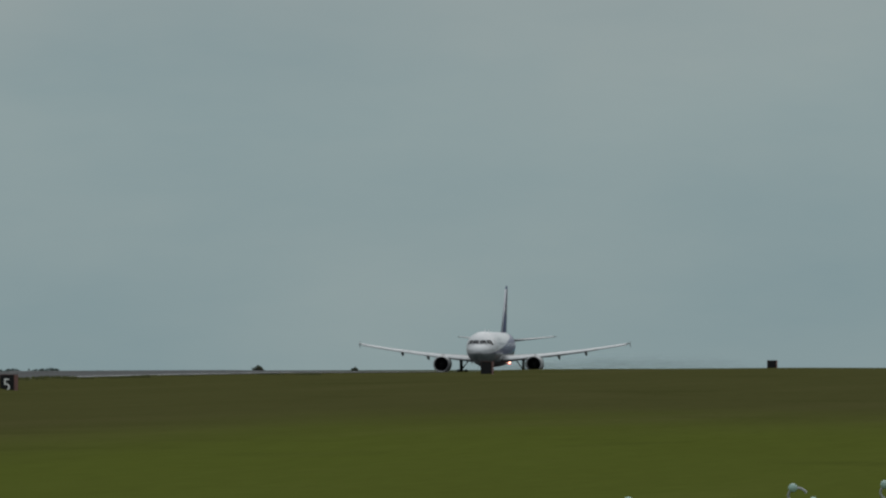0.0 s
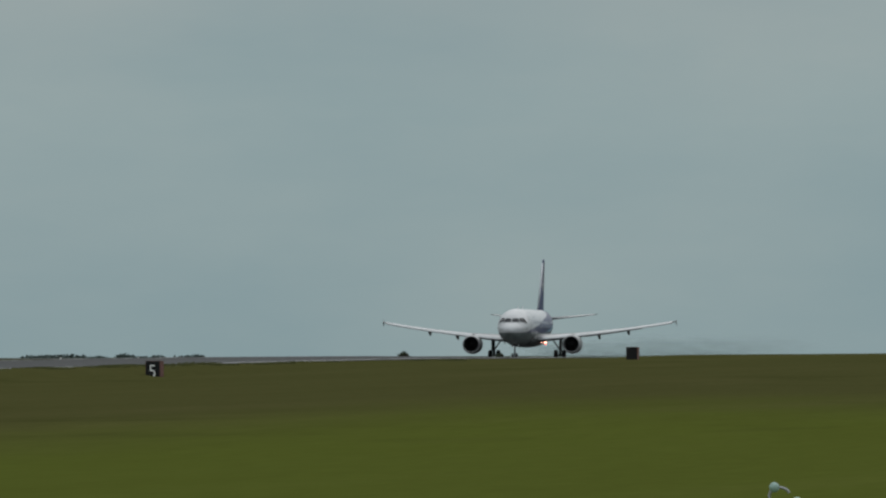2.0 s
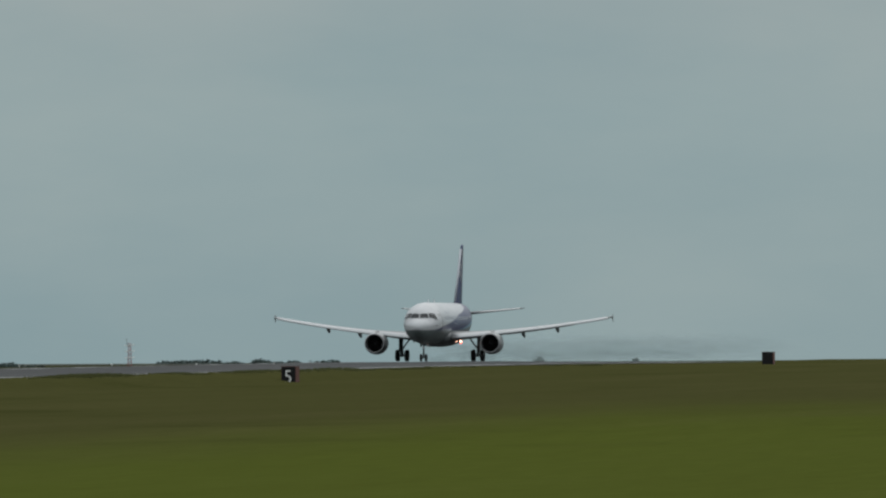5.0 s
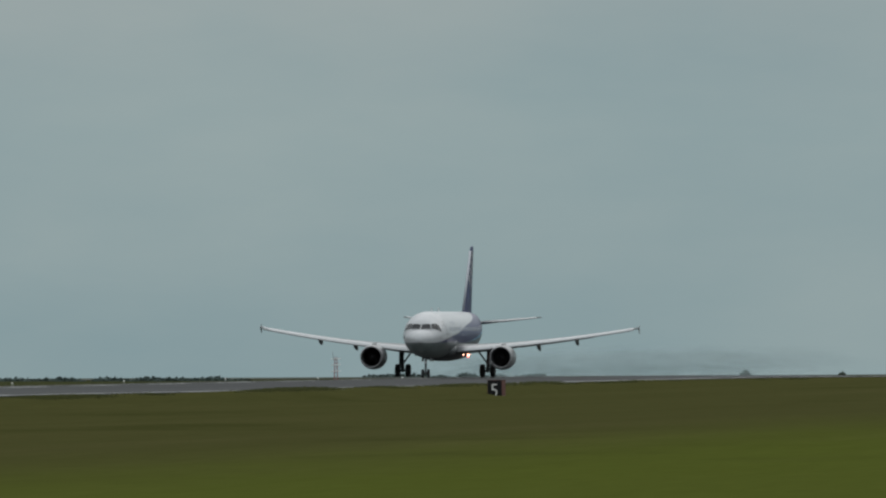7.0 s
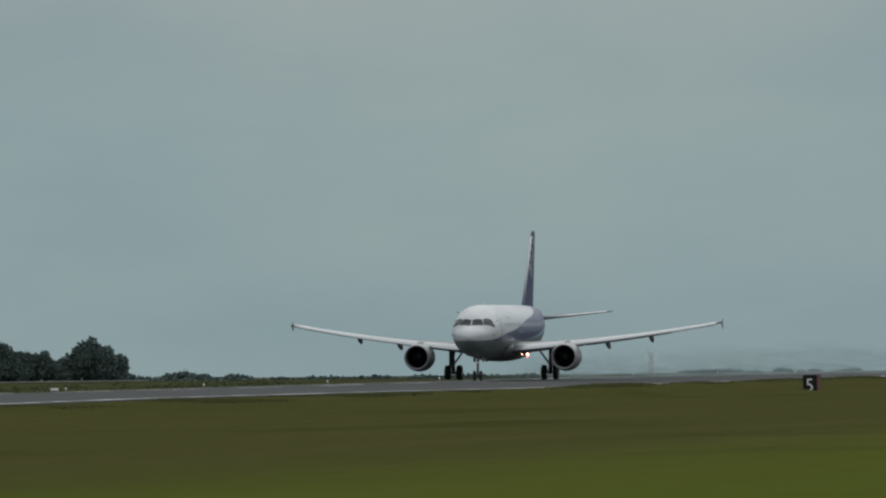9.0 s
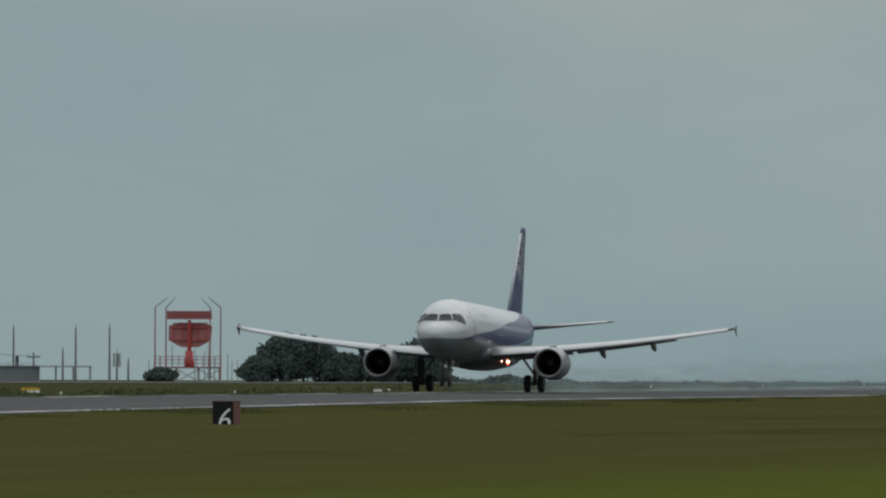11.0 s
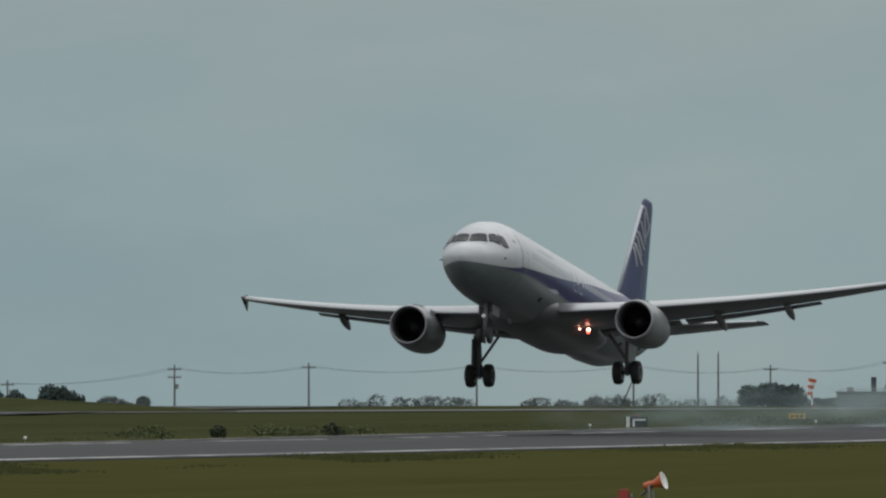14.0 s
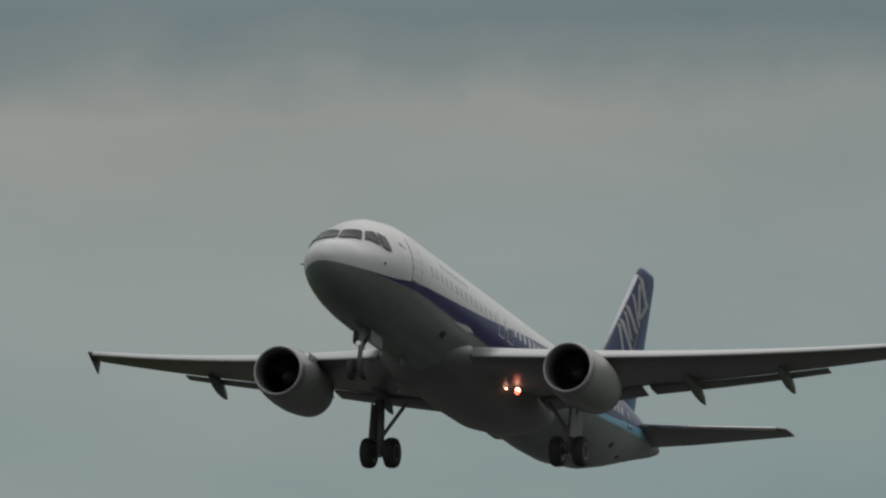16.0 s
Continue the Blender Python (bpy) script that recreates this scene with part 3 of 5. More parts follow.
        for b0, b1 in ((2.2, 6.2), (6.5, 13.0)):
            rings = []
            for b in np.linspace(b0, b1, 6):
                le, ch, z = wing_line(b)
                fc = 0.2 * ch
                y = NOSE + le + ch - 0.28 * fc
                rings.append([Vector((side * b, y + u * fc, z - 0.03 - 0.14 * u * fc - 0.03 + h * fc)) for u, h in ((0, 0), (0.2, 0.07), (0.6, 0.06), (1, 0.0), (0.6, -0.04), (0.2, -0.05))])
            part("flap", rings_into(bmesh.new(), rings), "ac_grey", wing, "grey flap set for take-off", True)
        for b, ln in ((3.9, 2.6), (8.2, 2.6), (11.5, 2.2)):
            le, ch, z = wing_line(b)
            y0 = NOSE + le + ch * 0.62
            prof = ((0, 0.02), (0.12, 0.11), (0.35, 0.2), (0.6, 0.22), (0.85, 0.14), (1.0, 0.02))
            rings = [[Vector((side * b + 0.75 * r * math.cos(2 * math.pi * i / 14), y0 + u * ln, z - 0.16 - 0.34 * u * u * ln * 0.55 + 1.35 * r * math.sin(2 * math.pi * i / 14))) for i in range(14)] for u, r in prof]
            part("flap_track_fairing", rings_into(bmesh.new(), rings), "ac_grey", wing, "", True)
        # fence at the tip
        le, ch, z = wing_line(16.9)
        bm = bmesh.new()
        rings = [[Vector((side * (16.95 + 0.05 * abs(h)) + w * 0.035 * (1 - abs(h)), NOSE + le + y0 + (w2 * c), z + h)) for w, w2 in ((0, 0), (1, 0.3), (0.6, 0.8), (0, 1), (-0.6, 0.8), (-1, 0.3))] for h, y0, c in ((-0.5, 1.25, 0.22), (0.0, 0.1, 1.35), (0.3, 1.1, 0.22))]
        part("wingtip_fence", rings_into(bm, rings), "ac_grey", wing, "small arrow-shaped wingtip fence")
        # engine
        ex, ez = side * 5.755, 1.8
        c = (ex, NOSE + 0.4, ez)
        shell = [(u, 0.91 * r) for u, r in ((11.15, 0.97), (11.1, 1.0), (11.15, 1.05), (11.35, 1.11), (11.9, 1.19), (12.6, 1.22), (13.4, 1.2), (14.2, 1.1), (14.7, 1.0), (14.68, 0.95), (13.5, 0.92), (12.2, 0.88), (11.6, 0.88), (11.3, 0.92))]
        engine = part("engine", lathe(shell, c, "y", 40, True), "ac_nacelle", plane, "pale grey turbofan nacelle", True)
        lip = [(u, 0.91 * r) for u, r in ((11.32, 0.915), (11.13, 0.965), (11.06, 1.0), (11.12, 1.06), (11.36, 1.125), (11.36, 1.09), (11.2, 1.02), (11.34, 0.93))]
        part("inlet_lip", lathe(lip, c, "y", 40, True), "lip_metal", engine, "polished metal inlet ring", True)
        part("inlet_duct", lathe([(u, 0.91 * r) for u, r in ((11.3, 0.905), (11.6, 0.868), (12.3, 0.868), (12.3, 0.878), (11.6, 0.878), (11.3, 0.918))], c, "y", 40, True), "recess_shade", engine, "inlet lining with its shade put into the colour", True)
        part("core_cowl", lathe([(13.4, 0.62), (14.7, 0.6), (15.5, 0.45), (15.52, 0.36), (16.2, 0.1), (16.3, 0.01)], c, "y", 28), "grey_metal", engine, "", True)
        part("fan_disc", lathe([(12.35, 0.81), (12.42, 0.81)], c, "y", 32), "recess_shade", engine)
        part("spinner", lathe([(11.95, 0.01), (12.05, 0.12), (12.3, 0.26), (12.36, 0.28)], c, "y", 20), "recess_shade", engine, "", True)
        for k in range(24):
            a = 2 * math.pi * k / 24
            if not FAN:
                blade = bmesh.new()
                blade.faces.new([blade.verts.new((r * math.cos(t), y - 12.2, r * math.sin(t))) for r, t, y in ((0.26, 0, 12.2), (0.78, -0.08, 12.16), (0.78, 0.12, 12.32), (0.26, 0.14, 12.33))])
                bmesh.ops.solidify(blade, geom=blade.faces[:], thickness=0.012)
                FAN.append(part("fan_blade", blade, "fan_shade", engine))
                FAN[0].location = (ex, NOSE + 12.6, ez)
            else:
                ob = new("fan_blade", FAN[0].data)
                ob.parent = engine
                ob.matrix_basis = pose(ex, NOSE + 12.6, ez, 0, math.degrees(a), 0)
        le, ch, z = wing_line(5.755)
        rings = [[Vector((ex + w * t, NOSE + s, zz)) for w, zz in ((-1, lo), (1, lo), (0.8, hi), (-0.8, hi))] for s, t, lo, hi in ((12.3, 0.05, ez + 1.0, ez + 1.14), (13.3, 0.2, ez + 0.9, ez + 1.22), (le + 0.4, 0.22, ez + 0.9, z + 0.24), (le + 2.4, 0.2, ez + 0.3, z - 0.05), (le + 3.6, 0.04, z - 0.25, z - 0.1))]
        part("pylon", rings_into(bmesh.new(), rings), "ac_nacelle", engine, "")
        part("nacelle_strake", box(ex - side * 0.9 - 0.02, ex - side * 0.9 + 0.02, NOSE + 12.3, NOSE + 13.1, ez + 0.55, ez + 0.86), "ac_nacelle", engine)
        # tailplane
        rings = []
        for b, le, ch, z, th in ((0.3, 31.6, 3.9, 4.72, 0.1), (2.2, 32.9, 3.0, 4.92, 0.095), (5.9, 34.75, 1.5, 5.3, 0.09), (6.22, 35.05, 1.2, 5.33, 0.07)):
            rings.append([Vector((side * p.x, p.y, p.z)) for p in section(b, NOSE + le, ch, z, th, 10)])
        tp = part("tailplane", rings_into(bmesh.new(), rings), "ac_grey", plane, "grey tailplane, darkened for underside shade", True)
        rings = [[Vector((side * b, NOSE + le - 0.02 + dy, z + dz)) for dy, dz in ((0, 0), (0.05, 0.04), (0.22, 0.075), (0.22, -0.05), (0.05, -0.035))] for b, le, z in ((1.5, 32.4, 4.85), (5.9, 34.75, 5.3))]
        part("tailplane_edge", rings_into(bmesh.new(), rings), "bare_metal", tp, "", True)
        # main gear
        gx = side * 3.795
        gear = part("main_gear_strut", tube((gx, 0, 0.5), (gx + side * 0.14, -0.14, 2.6), 0.15, 0.2, 14), "gear_white", plane, "grey landing gear leg", True)
        MOVING["main_gear"].append(gear)
        part("oleo", tube((gx, 0, 0.42), (gx + side * 0.06, -0.06, 1.3), 0.095, None, 12), "bare_metal", gear, "", True)
        part("side_brace", tube((gx + side * 0.02, -0.03, 1.15), (gx - side * 0.95, -0.1, 2.5), 0.075, None, 8), "gear_white", gear)
        part("torque_link", box(gx - 0.07, gx + 0.07, 0.12, 0.34, 0.6, 1.15, 0.03), "gear_white", gear)
        part("axle", tube((gx - 0.5, 0, 0.585), (gx + 0.5, 0, 0.585), 0.09, None, 12), "dark_metal", gear)
        part("gear_door", box(gx + side * 0.22 - 0.03, gx + side * 0.22 + 0.03, -0.75, 0.6, 1.0, 2.35, 0.02), "ac_grey", gear, "grey landing gear door")
        for w in (-0.465, 0.465):
            ty = [(-0.2, 0.33), (-0.215, 0.45), (-0.18, 0.545), (-0.08, 0.582), (0.08, 0.582), (0.18, 0.545), (0.215, 0.45), (0.2, 0.33)]
            wheel = part("main_wheel", lathe(ty, (gx + w, 0, 0.585), "x", 32, False), "rubber", gear, "black rubber main tyre", True)
            part("rim", lathe([(-0.17, 0.1), (-0.205, 0.3), (0.205, 0.3), (0.17, 0.1)], (gx + w, 0, 0.585), "x", 24), "grey_metal", wheel)
        # lights at the wing root
        lp = part("landing_light", lathe([(-0.12, 0.03), (-0.11, 0.085), (-0.04, 0.09), (0.1, 0.04)], (side * 2.35, NOSE + 15.6, 1.98), "y", 16), "lamp_on" if side == 1 else "grey_metal", plane, "lit landing light under the wing root")
        if side == 1:
            part("light_bracket", tube((2.35, NOSE + 15.62, 2.02), (2.35, NOSE + 15.75, 2.3), 0.05, None, 8), "grey_metal", lp)
            part("red_light", lathe([(-0.08, 0.03), (-0.07, 0.08), (0.05, 0.08), (0.08, 0.03)], (2.36, NOSE + 15.47, 1.87), "y", 12), "red_light", lp, "glowing red light")
            part("small_light", lathe([(-0.06, 0.01), (-0.05, 0.035), (0.04, 0.035), (0.06, 0.01)], (1.95, NOSE + 15.4, 2.0), "y", 12), "lamp_on", lp, "small amber light")
    # fin and rudder
    fin_rows = ((5.3, 28.9, 5.8, 0.09), (5.9, 29.35, 5.45, 0.095), (8.5, 31.5, 3.85, 0.09), (11.3, 33.8, 2.15, 0.085), (11.62, 34.1, 1.8, 0.07), (11.74, 34.4, 1.4, 0.05))
    fin = part("fin", rings_into(bmesh.new(), [section(0, NOSE + le, ch, z, th, 12, 0, True) for z, le, ch, th in fin_rows]), "fin_paint", plane, "dark blue tail fin with white slanted strokes", True)
    edge = [[Vector((dx, NOSE + le - 0.03 + dy, z)) for dx, dy in ((0, 0), (0.05, 0.04), (0.1, 0.13), (-0.1, 0.13), (-0.05, 0.04))] for z, le in ((5.95, 29.38), (8.5, 31.5), (11.3, 33.8))]
    part("fin_edge", rings_into(bmesh.new(), edge), "cabin_blind", fin, "pale grey fin leading edge", True)
    for side in (1, -1):
        # white strokes of the airline's mark, as plain slanted bars
        for z0, z1, u0, u1, w in ((10.34, 11.28, 0.669, 0.065, 0.22), (9.7, 10.34, 0.562, 0.725, 0.108), (9.62, 10.96, 0.533, 0.16, 0.116), (9.32, 10.4, 0.589, 0.071, 0.103), (8.98, 9.8, 0.543, 0.003, 0.146), (8.56, 9.5, 0.457, 0.041, 0.084), (8.12, 9.1, 0.525, -0.007, 0.139), (7.9, 8.86, 0.315, 0.025, 0.074)):
            def on_fin(u, z):
                le = float(np.interp(z, [r[0] for r in fin_rows], [r[1] for r in fin_rows]))
                ch = float(np.interp(z, [r[0] for r in fin_rows], [r[2] for r in fin_rows]))
                th = 0.09
                u = min(0.97, max(0.02, u))
                h = 5 * th * (0.2969 * math.sqrt(u) - 0.126 * u - 0.3516 * u * u + 0.2843 * u ** 3 - 0.1015 * u ** 4) * ch
                return Vector((side * (h + 0.012), NOSE + le + u * ch, z))
            bm = bmesh.new()
            rows = [[bm.verts.new(on_fin(u0 + (u1 - u0) * k / 6 + d, z0 + (z1 - z0) * k / 6)) for d in (0, w / 2, w)] for k in range(7)]
            for a, b in zip(rows, rows[1:]):
                for i in range(2):
                    bm.faces.new((a[i], a[i + 1], b[i + 1], b[i]))
            bmesh.ops.solidify(bm, geom=bm.faces[:], thickness=0.01)
            part("fin_stroke", bm, "ac_white", fin, "white slanted stroke")
    rud = bmesh.new()
    for side in (1, -1):
        pts = [Vector((side * 0.17 * (1 - 0.55 * k / 6), NOSE + 32.9 + (35.15 - 32.9) * k / 6, 6.1 + 5.2 * k / 6)) for k in range(7)]
        for a, c in zip(pts, pts[1:]):
            tube_into(rud, a, c, 0.03, None, 4)
    part("rudder_seam", rud, "ac_line", fin, "dark rudder hinge seam")
    part("exhaust_cap", lathe([(37.35, 0.2), (37.55, 0.17), (37.56, 0.05)], (0, NOSE, 5.12), "y", 20), "dark_metal", fuselage, "dark tailcone exhaust")
    for side in (1, -1):
        mir = (lambda a: a) if side == 1 else (lambda a: 180 - a)
        for s, a in ((28.3, -32), (30.3, -48), (9.3, -38), (24.2, -36)):
            part("vent", skin_patch([(s - 0.22, mir(a + 3)), (s + 0.2, mir(a + 4)), (s + 0.22, mir(a - 4)), (s - 0.2, mir(a - 3))], 0.0, 0.01, 2), "recess_shade", fuselage, "small dark vent")
    # nose gear
    ny = NOSE + 5.07
    gear = part("nose_gear_strut", tube((0, ny, 0.36), (0, ny + 0.2, 2.5), 0.085, 0.11, 12), "gear_white", plane, "grey nose gear leg", True)
    MOVING["nose_gear"].append(gear)
    part("drag_brace", tube((0, ny + 0.05, 1.1), (0, ny + 1.1, 2.2), 0.06, None, 8), "gear_white", gear)
    part("axle", tube((-0.28, ny, 0.385), (0.28, ny, 0.385), 0.06, None, 10), "dark_metal", gear)
    part("taxi_light", lathe([(-0.1, 0.02), (-0.09, 0.1), (0.08, 0.06)], (0, ny - 0.12, 1.35), "y", 12), "bare_metal", gear)
    for w in (-0.25, 0.25):
        wheel = part("nose_wheel", lathe([(-0.1, 0.2), (-0.11, 0.29), (-0.08, 0.36), (0, 0.385), (0.08, 0.36), (0.11, 0.29), (0.1, 0.2)], (w, ny, 0.385), "x", 28), "rubber", gear, "black rubber nose tyre", True)
        part("rim", lathe([(-0.08, 0.06), (-0.1, 0.19), (0.1, 0.19), (0.08, 0.06)], (w, ny, 0.385), "x", 20), "grey_metal", wheel)
        part("nose_gear_door", box(math.copysign(0.34, w) - 0.02, math.copysign(0.34, w) + 0.02, ny + 0.1, ny + 1.3, 1.45, 1.95, 0.02), "ac_grey", gear, "grey nose gear door")
    return plane


FAN = []
MOVING = {"wing": [], "main_gear": [], "nose_gear": []}
AIRLINER = airliner()


def plane_pose(y, z, pitch, bank, heading):
    return pose(RUNWAY_X, y, EYE + z, 0, 0, heading) @ pose(0, 0, 0, -pitch, 0, 0) @ pose(0, 0, 3.6) @ pose(0, 0, 0, 0, bank, 0) @ pose(0, 0, -3.6)

# ---- distance markers beside the runway ----


def stroke_text(text, size, material, parent, m, lean):
    cu = bpy.data.curves.new("figure", "FONT")
    cu.body, cu.size, cu.extrude, cu.align_x, cu.align_y, cu.offset = text, size, 0.01, "CENTER", "CENTER", -0.012
    cu.shear = lean
    ob = new("figure_source", cu)
    dg = bpy.context.evaluated_depsgraph_get()
    me = bpy.data.meshes.new_from_object(ob.evaluated_get(dg))
    bpy.data.objects.remove(ob)
    me.materials.clear()
    me.materials.append(M[material])
    fig = new("figure", me)
    fig.parent = parent
    fig.matrix_local = m
    return fig


def distance_marker(figure, x, y, zc, turn, face="black_paint"):
    """A box sign on short legs; its figure faces the lens."""
    sign = new("distance_marker")
    tagged(sign, "black runway distance marker box with a white figure in the grass" if face == "black_paint" else "runway marker box", "sign", group="runway distance markers")
    body = part("body", box(-0.55, 0.55, -0.38, 0.38, -0.9, 0.55, 0.02), face, sign, "black sign face")
    part("side_panel", box(0.552, 0.57, -0.36, 0.36, -0.88, 0.53), "brown_side", sign, "rust brown sign side")
    part("side_panel", box(-0.57, -0.552, -0.36, 0.36, -0.88, 0.53), "brown_side", sign)
    part("top_cap", box(-0.58, 0.58, -0.4, 0.4, 0.552, 0.58), "brown_side", sign)
    g = ground_z(x, y)
    for w in (-0.4, 0.4):
        part("leg", box(w - 0.04, w + 0.04, -0.04, 0.04, g - zc - 0.3, -0.85), "grey_metal", sign)
    if figure:
        if figure == "5":
            stroke_text(figure, 1.35, "white_paint", sign, pose(-0.02, -0.39, -0.22, 90), 0.0)
        else:
            stroke_text(figure, 1.55, "white_paint", sign, pose(0.03, -0.39, -0.36, 90), 0.22)
    sign.matrix_world = pose(x, y, EYE + zc, 0, 0, turn)
    return sign


distance_marker("6", -128.8, 567.1, -1.86, -14)
distance_marker("5", -130.2, 871.6, -1.2, -14)
distance_marker("", -128.5, 1176.5, -0.17, -8)
distance_marker("", -126.6, 1481.5, 0.05, -8)

# marker on the far side of the strip
p = at(15.358, 728)
far_sign = tagged(new("runway_sign"), "black sign box with a white angled mark beyond the runway", "sign")
part("body", box(-0.45, 0.62, -0.2, 0.2, -0.35, 0.3, 0.02), "black_paint", far_sign)
part("side_panel", box(-0.66, -0.455, -0.2, 0.2, -0.35, 0.3), "white_paint", far_sign)
part("mark_bar", box(-0.28, 0.5, -0.215, -0.203, 0.06, 0.16), "white_paint", far_sign)
part("mark_bar", box(-0.28, -0.16, -0.215, -0.203, -0.3, 0.055), "white_paint", far_sign)
part("obstruction_lamp", box(-0.1, 0.1, -0.08, 0.08, 0.302, 0.42, 0.02), "red_paint", far_sign)
part("leg", box(-0.3, -0.22, -0.04, 0.04, -0.9, -0.35), "grey_metal", far_sign)
part("leg", box(0.36, 0.44, -0.04, 0.04, -0.9, -0.35), "grey_metal", far_sign)
far_sign.matrix_world = pose(p.x, p.y, EYE - 1.33, 0, 0, 14)


def taxi_sign(bearing, rng, w, h, bars):
    p = at(bearing, rng)
    z = EYE + ground_z(p.x, p.y)
    s = tagged(new("taxiway_sign"), "yellow taxiway guidance sign with dark marks", "sign", group="taxiway signs")
    part("panel", box(-w / 2, w / 2, -0.12, 0.12, 0.25, 0.25 + h, 0.02), "yellow_paint", s)
    for k in range(bars):
        x = -w / 2 + w * (k + 0.7) / (bars + 0.6)
        part("mark_bar", box(x - 0.08, x + 0.12, -0.135, -0.122, 0.36, 0.14 + h), "black_paint", s)
    for x in (-w * 0.35, w * 0.35):
        part("leg", box(x - 0.05, x + 0.05, -0.05, 0.05, -0.2, 0.25), "grey_metal", s)
    s.matrix_world = pose(p.x, p.y, z, 0, 0, bearing)


taxi_sign(14.602, 800, 1.1, 0.35, 3)
taxi_sign(13.724, 860, 1.3, 0.2, 2)
for bearing, rng, w in ((13.71, 850, 0.9), (12.08, 900, 0.62)):       # low white boards
    p = at(bearing, rng)
    board = tagged(new("marker_board"), "low white board on short legs in the far verge", "sign", group="low white boards")
    part("panel", box(-w / 2, w / 2, -0.06, 0.06, 0.14, 0.3, 0.01), "white_paint", board)
    for x in (-w * 0.35, w * 0.35):
        part("leg", box(x - 0.03, x + 0.03, -0.03, 0.03, -0.2, 0.12), "grey_metal", board)
    board.matrix_world = pose(p.x, p.y, EYE + ground_z(p.x, p.y), 0, 0, bearing)


def edge_lamp(x, y, template=[]):
    z = EYE + ground_z(x, y)
    if not template:
        lamp = tagged(new("runway_edge_light"), "small white runway edge light on a stub", "light", group="runway edge lights")
        part("stub", tube((0, 0, -0.1), (0, 0, 0.2), 0.03, None, 8), "grey_metal", lamp)
        part("head", lathe([(0.2, 0.05), (0.24, 0.075), (0.32, 0.07), (0.35, 0.02)], (0, 0, 0), "z", 12), "white_paint", lamp, "frosted white lamp head", True)
        lamp.matrix_world = pose(x, y, z)
        template.append(lamp)
    else:
        copy_thing(template[0], pose(x, y, z))


for k in range(22):
    edge_lamp(RUNWAY_X - 24.6, 361 + k * 52)


# ---- loudspeaker horn and its box in the near grass ----
p = at(15.402, 292)
gz = EYE + ground_z(p.x, p.y)
bird = tagged(new("loudspeaker"), "orange horn loudspeaker with a white mouth on posts in grass", "loudspeaker")
horn = part("horn", lathe([(0.8 * a, 0.82 * r) for a, r in ((-0.52, 0.05), (-0.5, 0.12), (-0.3, 0.13), (-0.22, 0.09), (-0.1, 0.13), (0.05, 0.2), (0.12, 0.265), (0.14, 0.27), (0.12, 0.245), (0.0, 0.15), (-0.1, 0.06), (-0.12, 0.01))], (0, 0, 0), "x", 28, False, False), "orange_paint", bird, "orange flared horn", True)
part("mouth", lathe([(0.8 * a, 0.82 * r) for a, r in ((0.125, 0.255), (0.148, 0.272), (0.15, 0.262), (0.02, 0.155), (-0.09, 0.055), (-0.1, 0.01))], (0, 0, 0), "x", 28, False, False), "white_paint", horn, "white inside of the horn", True)
horn.matrix_basis = pose(0.76, 0, 1.06, 0, -18, -18)
part("post", tube((0.5, 0, -0.4), (0.5, 0, 0.98), 0.035, None, 8), "grey_metal", bird)
part("post", tube((0.6, 0.05, -0.4), (0.6, 0.05, 0.86), 0.025, None, 8), "grey_metal", bird)
part("bracket", tube((0.3, 0, 0.72), (0.6, 0, 1.0), 0.03, None, 8), "dark_metal", bird)
bird.matrix_world = pose(p.x, p.y, gz, 0, 0, 15.5)
p2 = at(15.421, 292.3)
cab = tagged(new("control_box"), "narrow red-orange control box on a steel post", "box")
part("cabinet", box(-0.13, 0.11, -0.12, 0.12, -0.3, 0.88, 0.015), "red_paint", cab)
part("post", tube((0.16, 0.05, -0.4), (0.16, 0.05, 0.8), 0.035, None, 8), "grey_metal", cab)
part("post", tube((0.25, 0.05, -0.4), (0.25, 0.05, 0.62), 0.03, None, 8), "dark_metal", cab)
cab.matrix_world = pose(p2.x, p2.y, gz, 0, 0, 15.5)

# ---- stand-ins for glinting coiled wire in the nearest grass ----


def glint_unit(bearing, rng):
    p = at(bearing, rng)
    z = EYE + ground_z(p.x, p.y)
    u = tagged(new("glint_frame"), "bent frame with pale green discs standing in for glinting coiled wire", "light", group="low field lights")
    part("stem", tube((0, 0, -0.3), (0, 0, 0.18), 0.05, None, 8), "dark_metal", u)
    ring = bmesh.new()
    pts = [Vector((0.2 * math.cos(a), 0, 0.3 + 0.17 * math.sin(a))) for a in np.linspace(0.4, 5.6, 14)]
    for a, b in zip(pts, pts[1:]):
        tube_into(ring, a, b, 0.03, None, 6)
    part("frame", ring, "grey_metal", u, "thin bent steel frame")
    # each disc is added for a bright glint on the wire, not a lamp
    for x, zz, r in ((-0.1, 0.47, 0.09), (0.03, 0.13, 0.075), (0.33, 0.2, 0.08)):
        part("lens", lathe([(-0.06, 0.02), (-0.05, r), (0.02, r * 1.1), (0.09, 0.02)], (x, -0.04, zz), "y", 16), "glint_green", u, "pale green disc standing in for a glint", True)
    u.matrix_world = pose(p.x, p.y, z, 0, 0, bearing)


glint_unit(4.765, 255)
glint_unit(4.33, 262)
glint_unit(5.54, 229)

# ---- approach radar on its platform ----


def lattice(bm, a, b, r):
    tube_into(bm, a, b, r, None, 5)


RADAR = []


